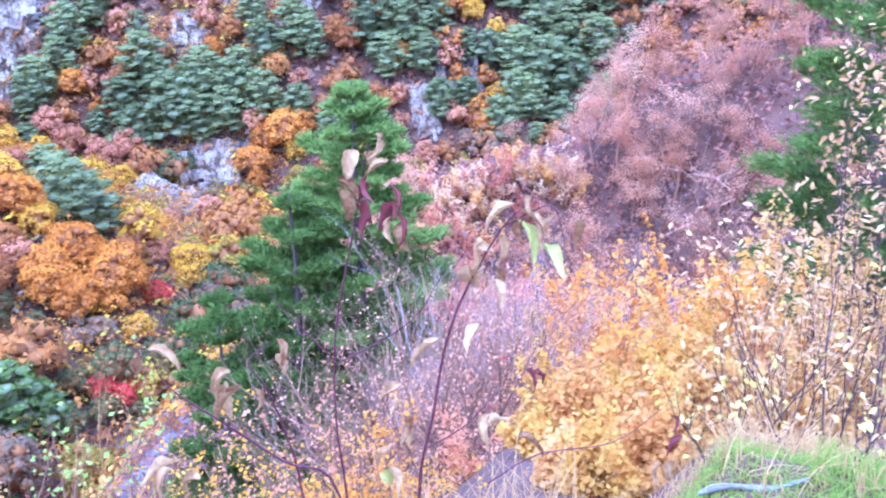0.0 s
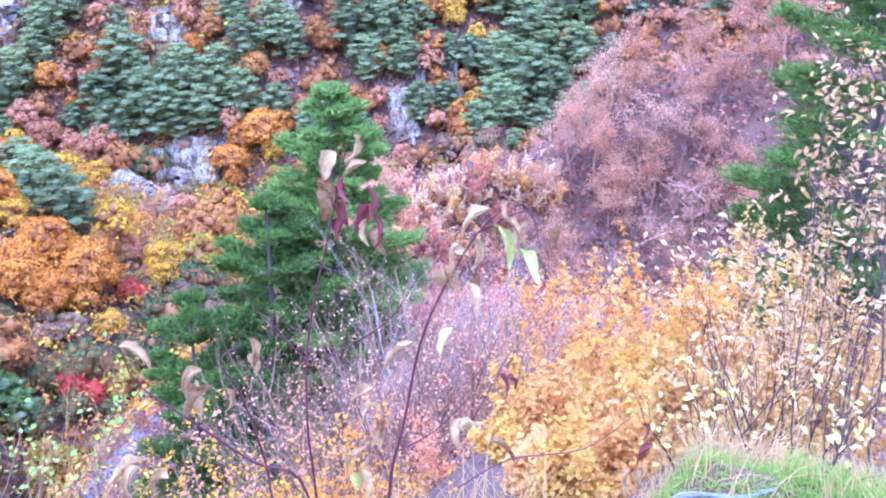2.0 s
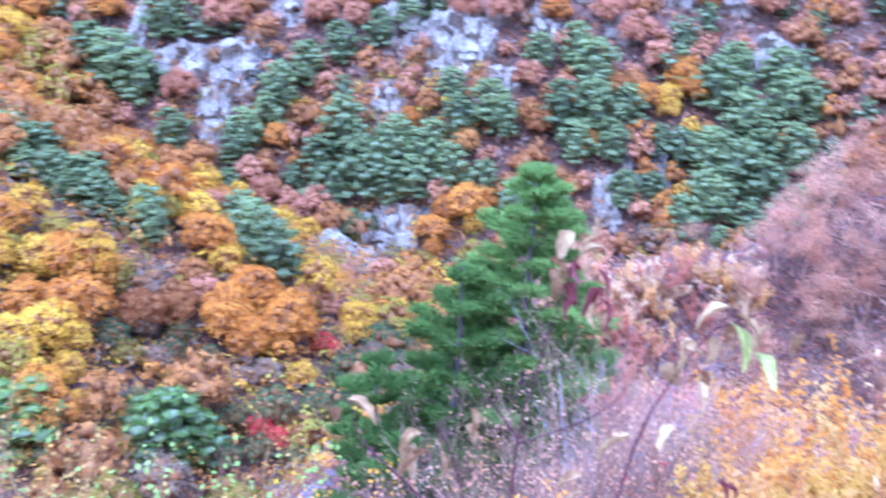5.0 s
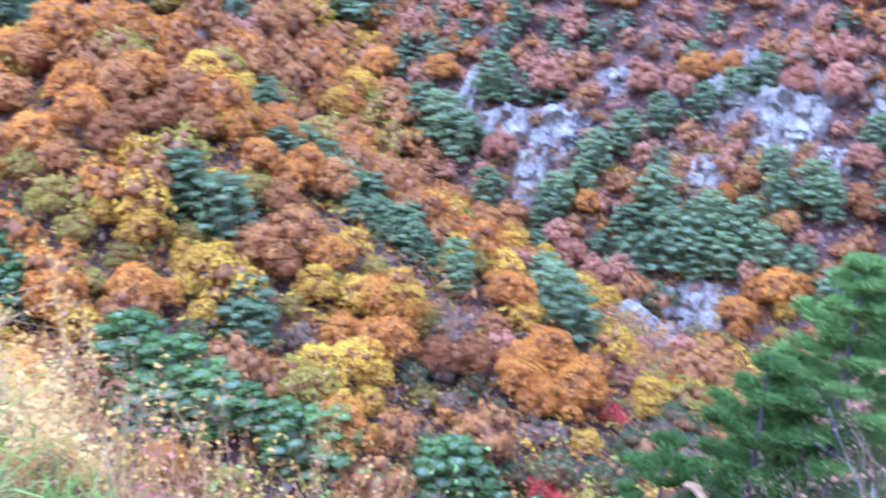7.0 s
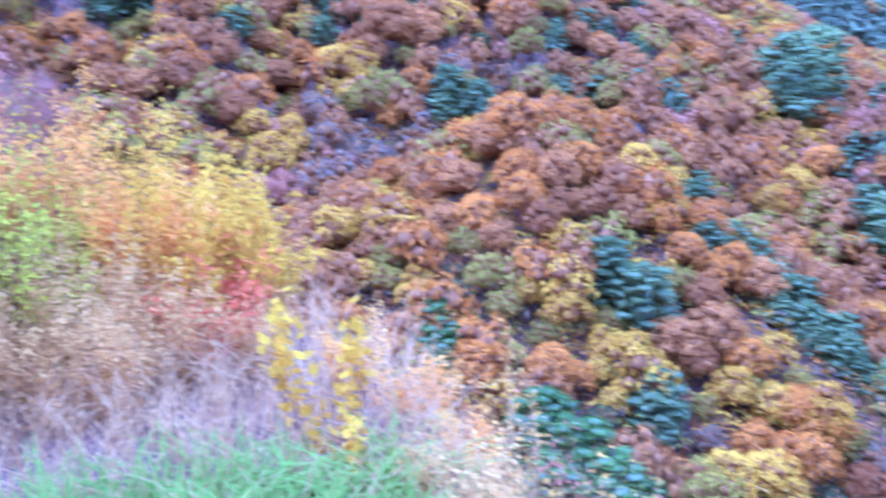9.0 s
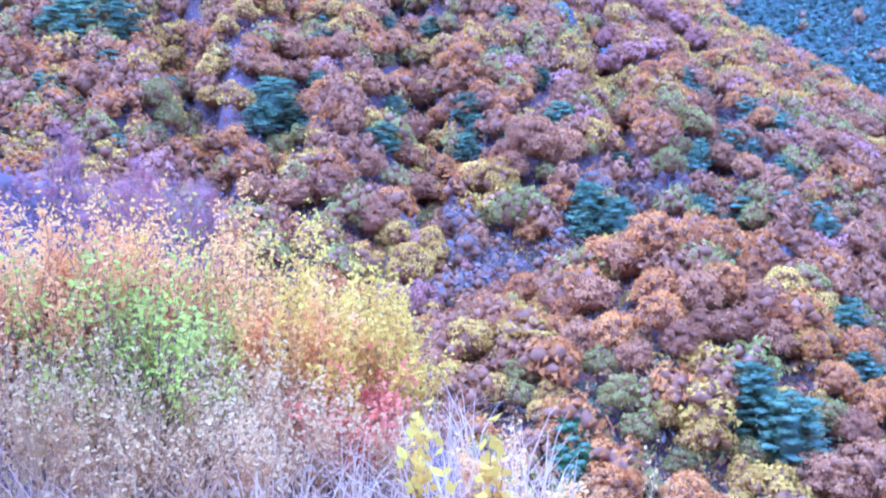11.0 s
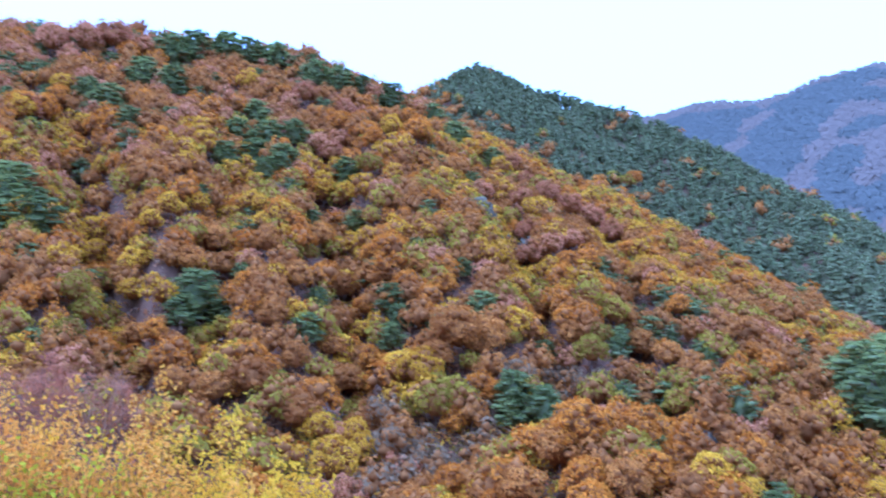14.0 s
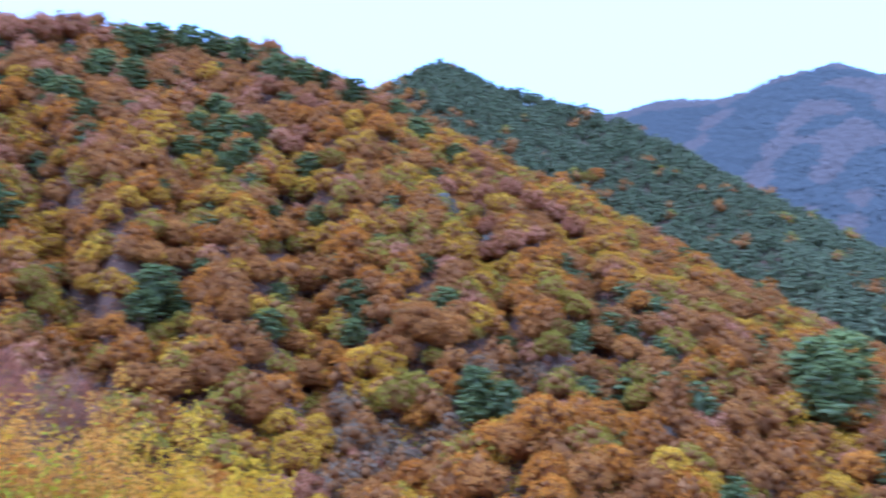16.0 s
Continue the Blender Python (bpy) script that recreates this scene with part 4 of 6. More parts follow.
for kind, sets in bushes.items():
    tagged(link_mesh("bushes", crown_mesh("bushes", np.zeros((0, 12, 3)), np.concatenate(sets)), LEAF[kind]), "small %s autumn bushes under the trees" % kind, "undergrowth", kind="stuff")

# closed pine canopy of the far ridges
for near, far, count, size, line in ((330, 830, 90000, 1.5, PEAK), (830, 1600, 110000, 7.0, BEYOND)):
    tt, rr = rng.uniform(29, 66, count), np.sqrt(rng.uniform(near ** 2, far ** 2, count))
    xx, yy = polar_xy(tt, rr)
    zz = ground(xx, yy)
    bi = np.clip(((tt + 36) / 0.5).astype(int), 0, len(bins) - 1)
    ri = np.clip(np.searchsorted(REACH, rr) - 3, 0, len(REACH) - 1)
    rise = np.degrees(np.arctan2(zz + 3, rr))
    ok = rise > cover[ri, bi]
    ok &= crest(xx, yy, line, 0.6) > crest(xx, yy, MAIN, 0.58)
    p = np.stack([xx, yy, zz + rng.uniform(0.3, 1.2, count) * size], -1)[ok]
    leaves = sprays(p, np.stack([-p[:, 0] / rr[ok], -p[:, 1] / rr[ok], np.full(len(p), 0.6)], -1), size, 1.2, 0.0, 0.3 if far < 900 else 0.12)
    if far < 900:
        low = rise[ok] < 9.0 - 0.6 * (50 - tt[ok]) + rng.normal(0, 1.0, len(p))
        die = rng.random(len(p))
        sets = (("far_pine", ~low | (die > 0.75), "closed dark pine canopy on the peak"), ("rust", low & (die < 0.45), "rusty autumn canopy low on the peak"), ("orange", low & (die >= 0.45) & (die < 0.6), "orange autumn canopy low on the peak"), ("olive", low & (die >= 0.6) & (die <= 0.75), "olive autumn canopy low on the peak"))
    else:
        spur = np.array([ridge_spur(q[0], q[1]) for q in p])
        # both woods of the farthest ridge carry painted haze in their colour
        sets = (("hazy", ~spur, "pine wood on the farthest ridge with haze put into its colour"), ("hazy_brown", spur, "pinkish leafless wood on the farthest ridge with haze put into its colour"))
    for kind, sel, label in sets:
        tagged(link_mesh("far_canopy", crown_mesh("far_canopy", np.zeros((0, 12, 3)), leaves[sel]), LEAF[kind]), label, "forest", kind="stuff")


# ---- rock faces ----
def rock_mesh(wide, high, seed):
    """A broken rock face bulging out of the slope: stepped blocks, cracks and a ragged outline that sinks into the ground."""
    us, vs = np.meshgrid(np.linspace(-1, 1, 32), np.linspace(-1, 1, 26))
    xs, ys, zs = np.zeros(us.shape), np.zeros(us.shape), np.zeros(us.shape)
    deep = min(wide, high)
    for i in np.ndindex(us.shape):
        u, v = float(us[i]), float(vs[i])
        warp = noise.noise((u * 2.2 + seed, v * 2.2, seed * 0.7)) * 0.5
        block = noise.cell(((u + warp * 0.5) * 2.6 + seed * 3.1, (v + warp * 0.3) * 2.2, seed)) * 0.22
        fine = noise.noise((u * 7 + seed, v * 3, 2.0)) * 0.11 + noise.noise((u * 16, v * 7, seed)) * 0.05
        mask = 1.0 - (u * u + v * v) * 0.95 + warp * 0.9 + noise.noise((u * 4, v * 4, seed * 2.0)) * 0.35
        mask = max(-0.6, min(mask * 2.2, 1.0))
        xs[i], zs[i] = (u + warp * 0.12) * wide * 0.62, (v + fine * 0.6) * high * 0.62
        ys[i] = -(mask * 0.22 + (block + fine) * max(0.0, mask) - 0.02) * deep
    me = grid_mesh("rock_face", xs, ys, zs)
    me.polygons.foreach_set("use_smooth", np.zeros(len(me.polygons), bool))
    return me


def ledge_mesh():
    """An angular block with broken corners."""
    bm = bmesh.new()
    bmesh.ops.create_cube(bm, size=2.0)
    bmesh.ops.bevel(bm, geom=bm.edges[:], offset=0.28, segments=1, affect="EDGES")
    for v in bm.verts:
        v.co += Vector((random.gauss(0, 0.3), random.gauss(0, 0.3), random.gauss(0, 0.3)))
    me = bpy.data.meshes.new("ledge")
    bm.to_mesh(me)
    bm.free()
    return me


LEDGE = [ledge_mesh() for _ in range(8)]


def rock(turn, rise, wide, high, mat=None):
    """A rock face of that angular size bedded in the slope, turned as the slope is."""
    x, y, z, r = on_slope(turn, rise, 0.3, 40.0)
    m = math.tan(radians(1)) * r
    e = 3.0
    nrm = Vector((-float(ground(x + e, y) - ground(x - e, y)) / (2 * e), -float(ground(x, y + e) - ground(x, y - e)) / (2 * e), 1)).normalized()
    yaw = math.degrees(math.atan2(nrm.x, -nrm.y))
    tip = math.degrees(math.asin(min(0.99, nrm.z)))
    ob = link_mesh("rock_face", rock_mesh(wide * m * 1.02, high * m * 1.3, turn), mat or ROCK)
    ob.matrix_world = pose(x, y, z, 0, 0, yaw) @ pose(0, 0, 0, -tip * 0.78, 0, 0)
    for k in range(3):
        block = link_mesh("ledge", LEDGE[k % 4 + (4 if mat else 0)], mat or ROCK, ob)
        u, v = random.uniform(-0.42, 0.42), random.uniform(-0.42, 0.42)
        block.matrix_basis = pose(u * wide * m, -0.27 * min(wide, high) * m * (1 - u * u - v * v), v * high * m, random.uniform(-20, 20), random.uniform(-25, 25), random.uniform(0, 60)) @ Matrix.Diagonal((m * wide * 0.14 * random.uniform(0.7, 1.5), m * 0.16, m * high * 0.13 * random.uniform(0.7, 1.5), 1))
    tagged(ob, "dark grey cracked rock face on the wooded slope" if mat else "pale grey weathered rock face on the wooded slope", "rock", "rock faces of the mountain")


DARK_ROCK = rock_material("dark_cliff_rock", (0.065, 0.05, 0.031), (0.29, 0.23, 0.148))
for q in PALE_SPOTS:
    rock(*q)
for q in ((-1.2, -17.4, 2.2, 4.0), (21.7, -11.2, 2.0, 2.0), (57.0, 6.5, 3.0, 2.4), (54.0, 4.9, 2.4, 1.4), (44.9, -6.6, 2.2, 1.8), (12.6, -21.5, 1.2, 2.6), (22.0, -12.4, 1.6, 1.6)):
    rock(*q, DARK_ROCK)

# ---- stony stream bed ----
GRAVEL = material("grey_stream_gravel", (0.10, 0.088, 0.075), (0.36, 0.32, 0.28), 0.9, 0.5, 2.5, 0.8)
sx, sy = on_slope(21.5, -37.2, 0.0, 30.0)[:2]
us, vs = np.meshgrid(np.linspace(-1, 1, 30), np.linspace(-1, 1, 12))
bx = sx + us * 2.4 * math.cos(0.36) - vs * 1.6 * math.sin(0.36)
by = sy + us * 2.4 * math.sin(0.36) + vs * 1.6 * math.cos(0.36)
bed = link_mesh("stream_bed", grid_mesh("stream_bed", bx, by, ground(bx, by) + 0.35 - 0.5 * vs ** 2), GRAVEL)
tagged(bed, "stony grey stream bed on the valley floor", "stream", kind="structure")
stones = []
for k in range(160):
    u, v = random.uniform(-1, 1), random.gauss(0, 0.6)
    c = np.array([sx + u * 2.4 * math.cos(0.36) - v * 1.6 * math.sin(0.36), sy + u * 2.4 * math.sin(0.36) + v * 1.6 * math.cos(0.36), 0])
    c[2] = float(ground(c[0], c[1])) + 0.4
    s = random.uniform(0.12, 0.5)
    stones.append(clumps(c[None], np.array([[s, s * 0.8, s * 0.6]]), 0.25))
boulders = crown_mesh("boulders", np.concatenate(stones), np.zeros((0, 3, 3)), 0)
boulders.polygons.foreach_set("use_smooth", np.zeros(len(boulders.polygons), bool))
tagged(link_mesh("boulders", boulders, GRAVEL), "grey boulders strewn along the stream bed", "stones", kind="stuff")


# ---- bare trees on the near slope ----
TWIG = material("purple_brown_twigs", (0.27, 0.13, 0.06), (0.52, 0.30, 0.16), 0.9, 1.2, 20.0, 0.3, 0.3, 0.4)
bare = []
for k in range(5):
    out, tips = [], []
    grow((0, 0, -0.4), (random.gauss(0, 0.12), random.gauss(0, 0.12), 1), 5.6, 0.17, 3, out, tips, 0.5, 4, 0.25, 4)
    ends = np.array([t[0] for t in tips])
    heads = np.repeat(ends, 4, 0)
    heads = heads + rng.normal(0, 0.16, heads.shape)
    reach = rng.normal(0, 0.36, heads.shape) + np.array([0, 0, 0.12])
    wide = np.cross(reach, rng.normal(0, 1, reach.shape))
    wide *= 0.018 / np.linalg.norm(wide, axis=1)[:, None]
    out = np.concatenate([np.array([[tuple(c) for c in q] for q in out]), np.stack([heads - wide, heads + wide, heads + reach + wide * 0.3, heads + reach - wide * 0.3], 1)])
    me = quad_mesh("twig_crown", out)
    me.materials.append(BARK if k == 3 else TWIG)
    tp = np.array([t[0] for t in tips])
    tp = np.repeat(tp, 25 if k % 2 else 16, 0) + rng.normal(0, 1, (len(tp) * (25 if k % 2 else 16), 3)) * np.array([0.42, 0.42, 0.2])
    lv = crown_mesh("last_leaves", np.zeros((0, 12, 3)), sprays(tp, rng.normal(0, 0.3, tp.shape) + np.array([0, 0, 0.8]), 0.125))
    bare.append((me, lv))
LAST = {"cream": leaf_material("thin_cream_leaves", (0.80, 0.46, 0.10), (0.95, 0.70, 0.26)), "pink": leaf_material("salmon_leaves", (0.68, 0.29, 0.11), (0.92, 0.54, 0.25)), "orange": leaf_material("thin_orange_leaves", (0.56, 0.24, 0.09), (0.80, 0.42, 0.18)), "red": LEAF["red"], "yellow": LEAF["yellow"], "russet": leaf_material("thin_russet_leaves", (0.48, 0.17, 0.08), (0.74, 0.32, 0.15))}
last_mesh = {}


def bare_tree(x, y, z, size, k, leaf="pink", spin=None):
    base = new("bare_tree")
    link_mesh("twig_crown", bare[k % 5][0], None, base)
    if leaf and (k % 5, leaf) not in last_mesh:
        me = bare[k % 5][1].copy()
        me.materials.append(LAST[leaf])
        last_mesh[k % 5, leaf] = me
    leaf and tagged(link_mesh("foliage", last_mesh[k % 5, leaf], None, base, "sparse %s leaves left on the twigs" % ("faded reddish" if leaf == "pink" else leaf)), kind="stuff")
    base.matrix_world = pose(x, y, z, random.uniform(-5, 5), random.uniform(-5, 5), random.uniform(0, 360) if spin is None else spin) @ Matrix.Diagonal((size, size, size, 1))
    tagged(base, "thin bare autumn tree with purplish twigs", "tree", "bare trees of the near slope")


k = 0
for turn in np.arange(-30, 14, 1.9):
    for r in (22, 29, 36, 43, 49, 55, 60):
        tt, rr = turn + random.gauss(0, 0.8), r * random.uniform(0.9, 1.1)
        if rr < 22 and not -22 < tt < 6:
            continue
        if -7.5 < tt < 2 and 37 < rr < 56:
            continue
        if tt > 9 and rr > 30 or tt > 3.5 and 24 < rr < 34:
            continue
        x, y = (float(c) for c in polar_xy(tt, rr))
        k += 1
        bare_tree(x, y, float(ground(x, y)), random.uniform(0.45, 0.8) * (0.6 if rr < 24 else 0.8), k, "red" if rr < 30 and -9 < tt < 3 and random.random() < 0.07 else "orange" if random.random() < 0.3 else "pink")
for _ in range(52):
    tt, rr = random.uniform(-24, -6.5), random.uniform(36, 58)
    x, y = (float(c) for c in polar_xy(tt, rr))
    k += 1
    bare_tree(x, y, float(ground(x, y)), random.uniform(0.34, 0.6), k, "pink" if k % 3 else "orange")
for _ in range(30):
    tt, rr = random.uniform(-12, 4.5), random.uniform(15, 41)
    x, y = (float(c) for c in polar_xy(tt, rr))
    k += 1
    bare_tree(x, y, float(ground(x, y)), random.uniform(0.26, 0.42), k, "pink" if k % 3 else None)
for _ in range(24):
    tt, rr = random.uniform(-9, 4.0), random.uniform(32, 47)
    x, y = (float(c) for c in polar_xy(tt, rr))
    k += 1
    bare_tree(x, y, float(ground(x, y)), random.uniform(0.28, 0.4), 2 * k + 1, "cream")
for tt, rr, size in ((-20.6, 25, 1.05), (-12.5, 31, 0.9), (-6.8, 15, 0.5), (-14.6, 20, 0.55)):
    x, y = (float(c) for c in polar_xy(tt, rr))
    bare_tree(x, y, float(ground(x, y)), size, 1 if size > 0.6 else 3, None)
# bare thicket on the shoulder beside the verge
for turn, r in [(random.uniform(77, 97), random.uniform(34, 57)) for _ in range(28)] + [(random.uniform(77.5, 86), random.uniform(48, 57.5)) for _ in range(26)] + [(84, 52), (87, 50), (90, 54), (92, 47), (86, 56), (81.5, 54), (79, 55), (89, 44), (63, 30), (65, 34), (61, 36), (67, 28), (60, 44), (62.5, 50), (70, 38), (72, 45), (75, 40)]:
    x, y = (float(c) for c in polar_xy(turn, r))
    k += 1
    bare_tree(x, y, float(ground(x, y)), random.uniform(0.42, 0.62), k, "russet" if turn < 85.5 and k % 5 else None)


# brushwood on the near slopes
NEAR_RED = leaf_material("pinkish_brushwood", (0.42, 0.18, 0.10), (0.70, 0.37, 0.22))
NEAR_GREY = leaf_material("lilac_grey_brushwood", (0.22, 0.13, 0.095), (0.42, 0.27, 0.20))
n = 35000
tt, rr = rng.uniform(-31, 27, n), 9 + 53 * rng.random(n) ** 1.3
xx, yy = polar_xy(tt, rr)
tt[:5000], rr[:5000] = rng.uniform(73, 98, 5000), rng.uniform(34, 60, 5000)
xx, yy = polar_xy(tt, rr)
p = np.stack([xx, yy, ground(xx, yy)], -1)
ok = (rr > 9.5) | (tt < 40)
for mat, sel, word in ((NEAR_RED, ok & (rng.random(n) < 0.6), "reddish"), (NEAR_GREY, ok & (rng.random(n) < 0.5), "grey")):
    q = p[sel]
    h = np.clip(rr[sel] * 0.016, 0.1, 0.7)
    q = np.concatenate([q + rng.normal(0, 1, q.shape) * h[:, None] * np.array([0.9, 0.9, 0.5]) + np.array([0, 0, 0.25]) * h[:, None] for _ in range(6)])
    leaves = sprays(q, np.tile([0, 0, 0.5], (len(q), 1)), np.tile(h, 6) * 0.38, 1.3, 0.0, 0.8)
    tagged(link_mesh("brushwood", crown_mesh("brushwood", np.zeros((0, 12, 3)), leaves), mat), "low %s brushwood on the slope below the road" % word, "undergrowth", kind="stuff")

# ---- the large pine in mid view ----
def needle_tufts(points, ways, length, needles=6, width=0.02):
    """Fans of slim three-cornered needle sprigs at points."""
    n = len(points)
    p = np.repeat(points, needles, 0)
    w = np.repeat(ways, needles, 0) + rng.normal(0, 0.6, (n * needles, 3)) * np.array([1, 1, 0.55])
    w /= np.linalg.norm(w, axis=1)[:, None]
    side = np.cross(w, rng.normal(0, 1, w.shape))
    side /= np.linalg.norm(side, axis=1)[:, None]
    return np.stack([p - side * width, p + side * width, p + w * length * rng.uniform(0.6, 1.25, (n * needles, 1))], 1)


def big_pine(height, width, whorls, base, needle=0.2, tufts=34, thick=0.02):
    """Trunk, whorled boughs with side twigs, and needle tufts."""
    trunk, boughs, pts, ways = [], [], [], []
    stem = [Vector((0.15 * math.sin(i * 1.3), 0.12 * math.cos(i * 1.1), -0.8 + (height + 0.8) * i / 8)) for i in range(9)]
    trunk += tube_quads(stem, [0.012 * height * (1 - i / 8.6) ** 0.9 + 0.015 for i in range(9)], 8)
    for w in range(whorls):
        u = w / (whorls - 1)
        h = height * (base + (0.97 - base) * u)
        for b in range(5 if u < 0.85 else 4):
            a = w * 0.9 + b * 6.283 / 5 + random.uniform(-0.35, 0.35)
            long = width / 2 * (1 - u) ** 0.62 * random.uniform(0.6, 1.18) + 0.25
            d = Vector((math.cos(a), math.sin(a), 0.12 + 0.5 * u ** 2))
            droop = random.uniform(0.02, 0.16) * (1 - u)
            line = [Vector((0, 0, h)) + d * long * f + Vector((0, 0, -droop * long * f * (2.2 - 1.4 * f))) for f in (0, 0.35, 0.7, 1.0)]
            boughs += tube_quads(line, [0.05 * (1.1 - u), 0.035 * (1.1 - u), 0.022 * (1.1 - u), 0.006], 4)
            for t in range(int(tufts * (0.35 + 0.65 * (1 - u)))):
                f = random.uniform(0.28, 1.0) ** 0.8
                i = min(int(f * 3), 2)
                p = line[i].lerp(line[i + 1], f * 3 - i)
                side = Vector((-d.y, d.x, 0)) * random.choice((-1, 1)) * random.uniform(0, 0.42) * long * (1.15 - f)
                q = p + side + Vector((random.gauss(0, 0.05), random.gauss(0, 0.05), random.uniform(-0.03, 0.14)))
                pts.append(q)
                ways.append((d * 0.6 + side.normalized() * 0.5 + Vector((0, 0, 0.35))).normalized())
                if t % 4 == 0:
                    boughs += tube_quads([p, q], [0.012, 0.004], 3)
    pts, ways = np.array([tuple(p) for p in pts]), np.array([tuple(p) for p in ways])
    extra = np.concatenate([pts + rng.normal(0, 0.15, pts.shape) * np.array([1, 1, 0.28]) for _ in range(2)])
    return (quad_mesh("trunk", [[tuple(c) for c in q] for q in trunk]), quad_mesh("boughs", [[tuple(c) for c in q] for q in boughs]),
            crown_mesh("needles", np.zeros((0, 12, 3)), needle_tufts(np.concatenate([pts, extra]), np.concatenate([ways] * 3), needle, 4, thick * 1.35)))


def pine_thing(meshes, m, label, needles_mat):
    base = new("pine_tree")
    link_mesh("trunk", meshes[0], BARK, base)
    link_mesh("bough_frame", meshes[1], BARK, base)
    tagged(link_mesh("needle_crown", meshes[2], needles_mat, base), kind="stuff")
    base.matrix_world = m
    return tagged(base, label, "tree")


def set_pine(turn, r, top, width, whorls, base, label, mat, needle=0.24, tufts=34, lean=(0, 0), thick=0.02):
    """A pine r metres out whose tip is seen at the rise top."""
    x, y = (float(c) for c in polar_xy(turn, r))
    z = float(ground(x, y))
    return pine_thing(big_pine(1.6 + r * math.tan(radians(top)) - z, width, whorls, base, needle, tufts, thick), pose(x, y, z, *lean, random.uniform(0, 90)), label, mat)


set_pine(6.0, 30.0, -17.3, 8.8, 20, 0.12, "tall bright green pine with spreading boughs below the road", LEAF["lush"], 0.27, 190, (0, 3), 0.034)
set_pine(12.2, 29.0, -23.2, 9.6, 14, 0.08, "shorter bright green pine close beside a taller one", LEAF["lush"], 0.27, 190, (0, 4), 0.034)
set_pine(16.6, 30.0, -29.0, 7.0, 10, 0.12, "young bright green pine at the foot of two others", LEAF["lush"], 0.26, 130, (0, 4), 0.032)
set_pine(-27.0, 15.0, -5.0, 5.2, 13, 0.25, "dark green pine with long level boughs above the thicket", LEAF["lush"], 0.13, 210, (0, 0), 0.011)


# ---- shrubs ----
DRY_STEM = material("pale_dry_stems", (0.38, 0.20, 0.045), (0.66, 0.41, 0.10), 0.85, 1.2, 40.0, 0.2, 0.3, 0.4)
SHRUB_TWIG = material("brown_shrub_twigs", (0.14, 0.07, 0.035), (0.34, 0.185, 0.09), 0.9, 1.2, 40.0, 0.3, 0.3, 0.4)


def shrub(name, label, x, y, z, height, stems, leaf_mat, leaves, size, open_=0.35, twig=SHRUB_TWIG, level=2, whips=False, lift=0.3, back=0.28):
    """Several stems from one root, branching, with small leaves along the twigs, so tall in all."""
    base = new(name)
    tips, limbs = [], []
    for k in range(stems):
        a = 6.283 * k / stems + random.uniform(-0.4, 0.4)
        branch = []
        grow((0.05 * math.cos(a), 0.05 * math.sin(a), -0.15), (open_ * math.cos(a), open_ * math.sin(a), 1), random.uniform(0.6, 0.95), 0.007, level, branch, tips, 0.32 if whips else 0.5, 5 if whips else 4, lift, 4)
        limbs.append(np.array([[tuple(c) for c in q] for q in branch]))
    tp, tw = np.array([t[0] for t in tips]), np.array([t[1] for t in tips])
    fit = height / np.percentile(tp[:, 2], 97)
    for q in limbs:
        link_mesh("stem", quad_mesh("stem", q * fit), twig, base)
    i = rng.integers(0, len(tp), leaves)
    slip = rng.uniform(0, back * height, (leaves, 1))
    p = tp[i] * fit - tw[i] * slip + rng.normal(0, 0.018 if whips else 0.03, (leaves, 3))
    leaf = link_mesh("foliage", quad_mesh("foliage", cards(p, tw[i] * 0.4 + rng.normal(0, 0.7, p.shape) + np.array([0, 0, 0.4]), size * 1.1, 0.0, 1.3)), leaf_mat, base)
    tagged(leaf, kind="stuff")
    base.matrix_world = pose(x, y, z)
    return tagged(base, label, "shrub")


def shrub_at(turn, r, height, name, label, leaf_mat, leaves, size, **more):
    x, y = (float(c) for c in polar_xy(turn, r))
    return shrub(name, label, x, y, float(ground(x, y)) - 0.05, height, more.pop("stems", 7), leaf_mat, leaves, size, **more)


def shrub_to(turn, r, top, *rest, **more):
    """A shrub whose top is seen at that rise."""
    x, y = (float(c) for c in polar_xy(turn, r))
    return shrub_at(turn, r, max(0.35, 1.65 + r * math.tan(radians(top)) - float(ground(x, y))), *rest, **more)


CREAMY = leaf_material("pale_cream_gold_leaves", (0.78, 0.50, 0.18), (0.95, 0.74, 0.38))
HONEY = leaf_material("honey_leaves", (0.66, 0.34, 0.06), (0.93, 0.60, 0.17))
GOLD = leaf_material("golden_small_leaves", (0.78, 0.35, 0.015), (0.95, 0.58, 0.05))
BUFF = leaf_material("buff_dry_leaves", (0.56, 0.30, 0.05), (0.90, 0.58, 0.13))
SALMON = leaf_material("salmon_gold_leaves", (0.78, 0.33, 0.025), (0.95, 0.57, 0.075))
LEMON = leaf_material("lemon_leaves", (0.72, 0.41, 0.004), (0.90, 0.60, 0.012))
PALE_GOLD = leaf_material("pale_golden_leaves", (0.58, 0.31, 0.03), (0.93, 0.61, 0.10))
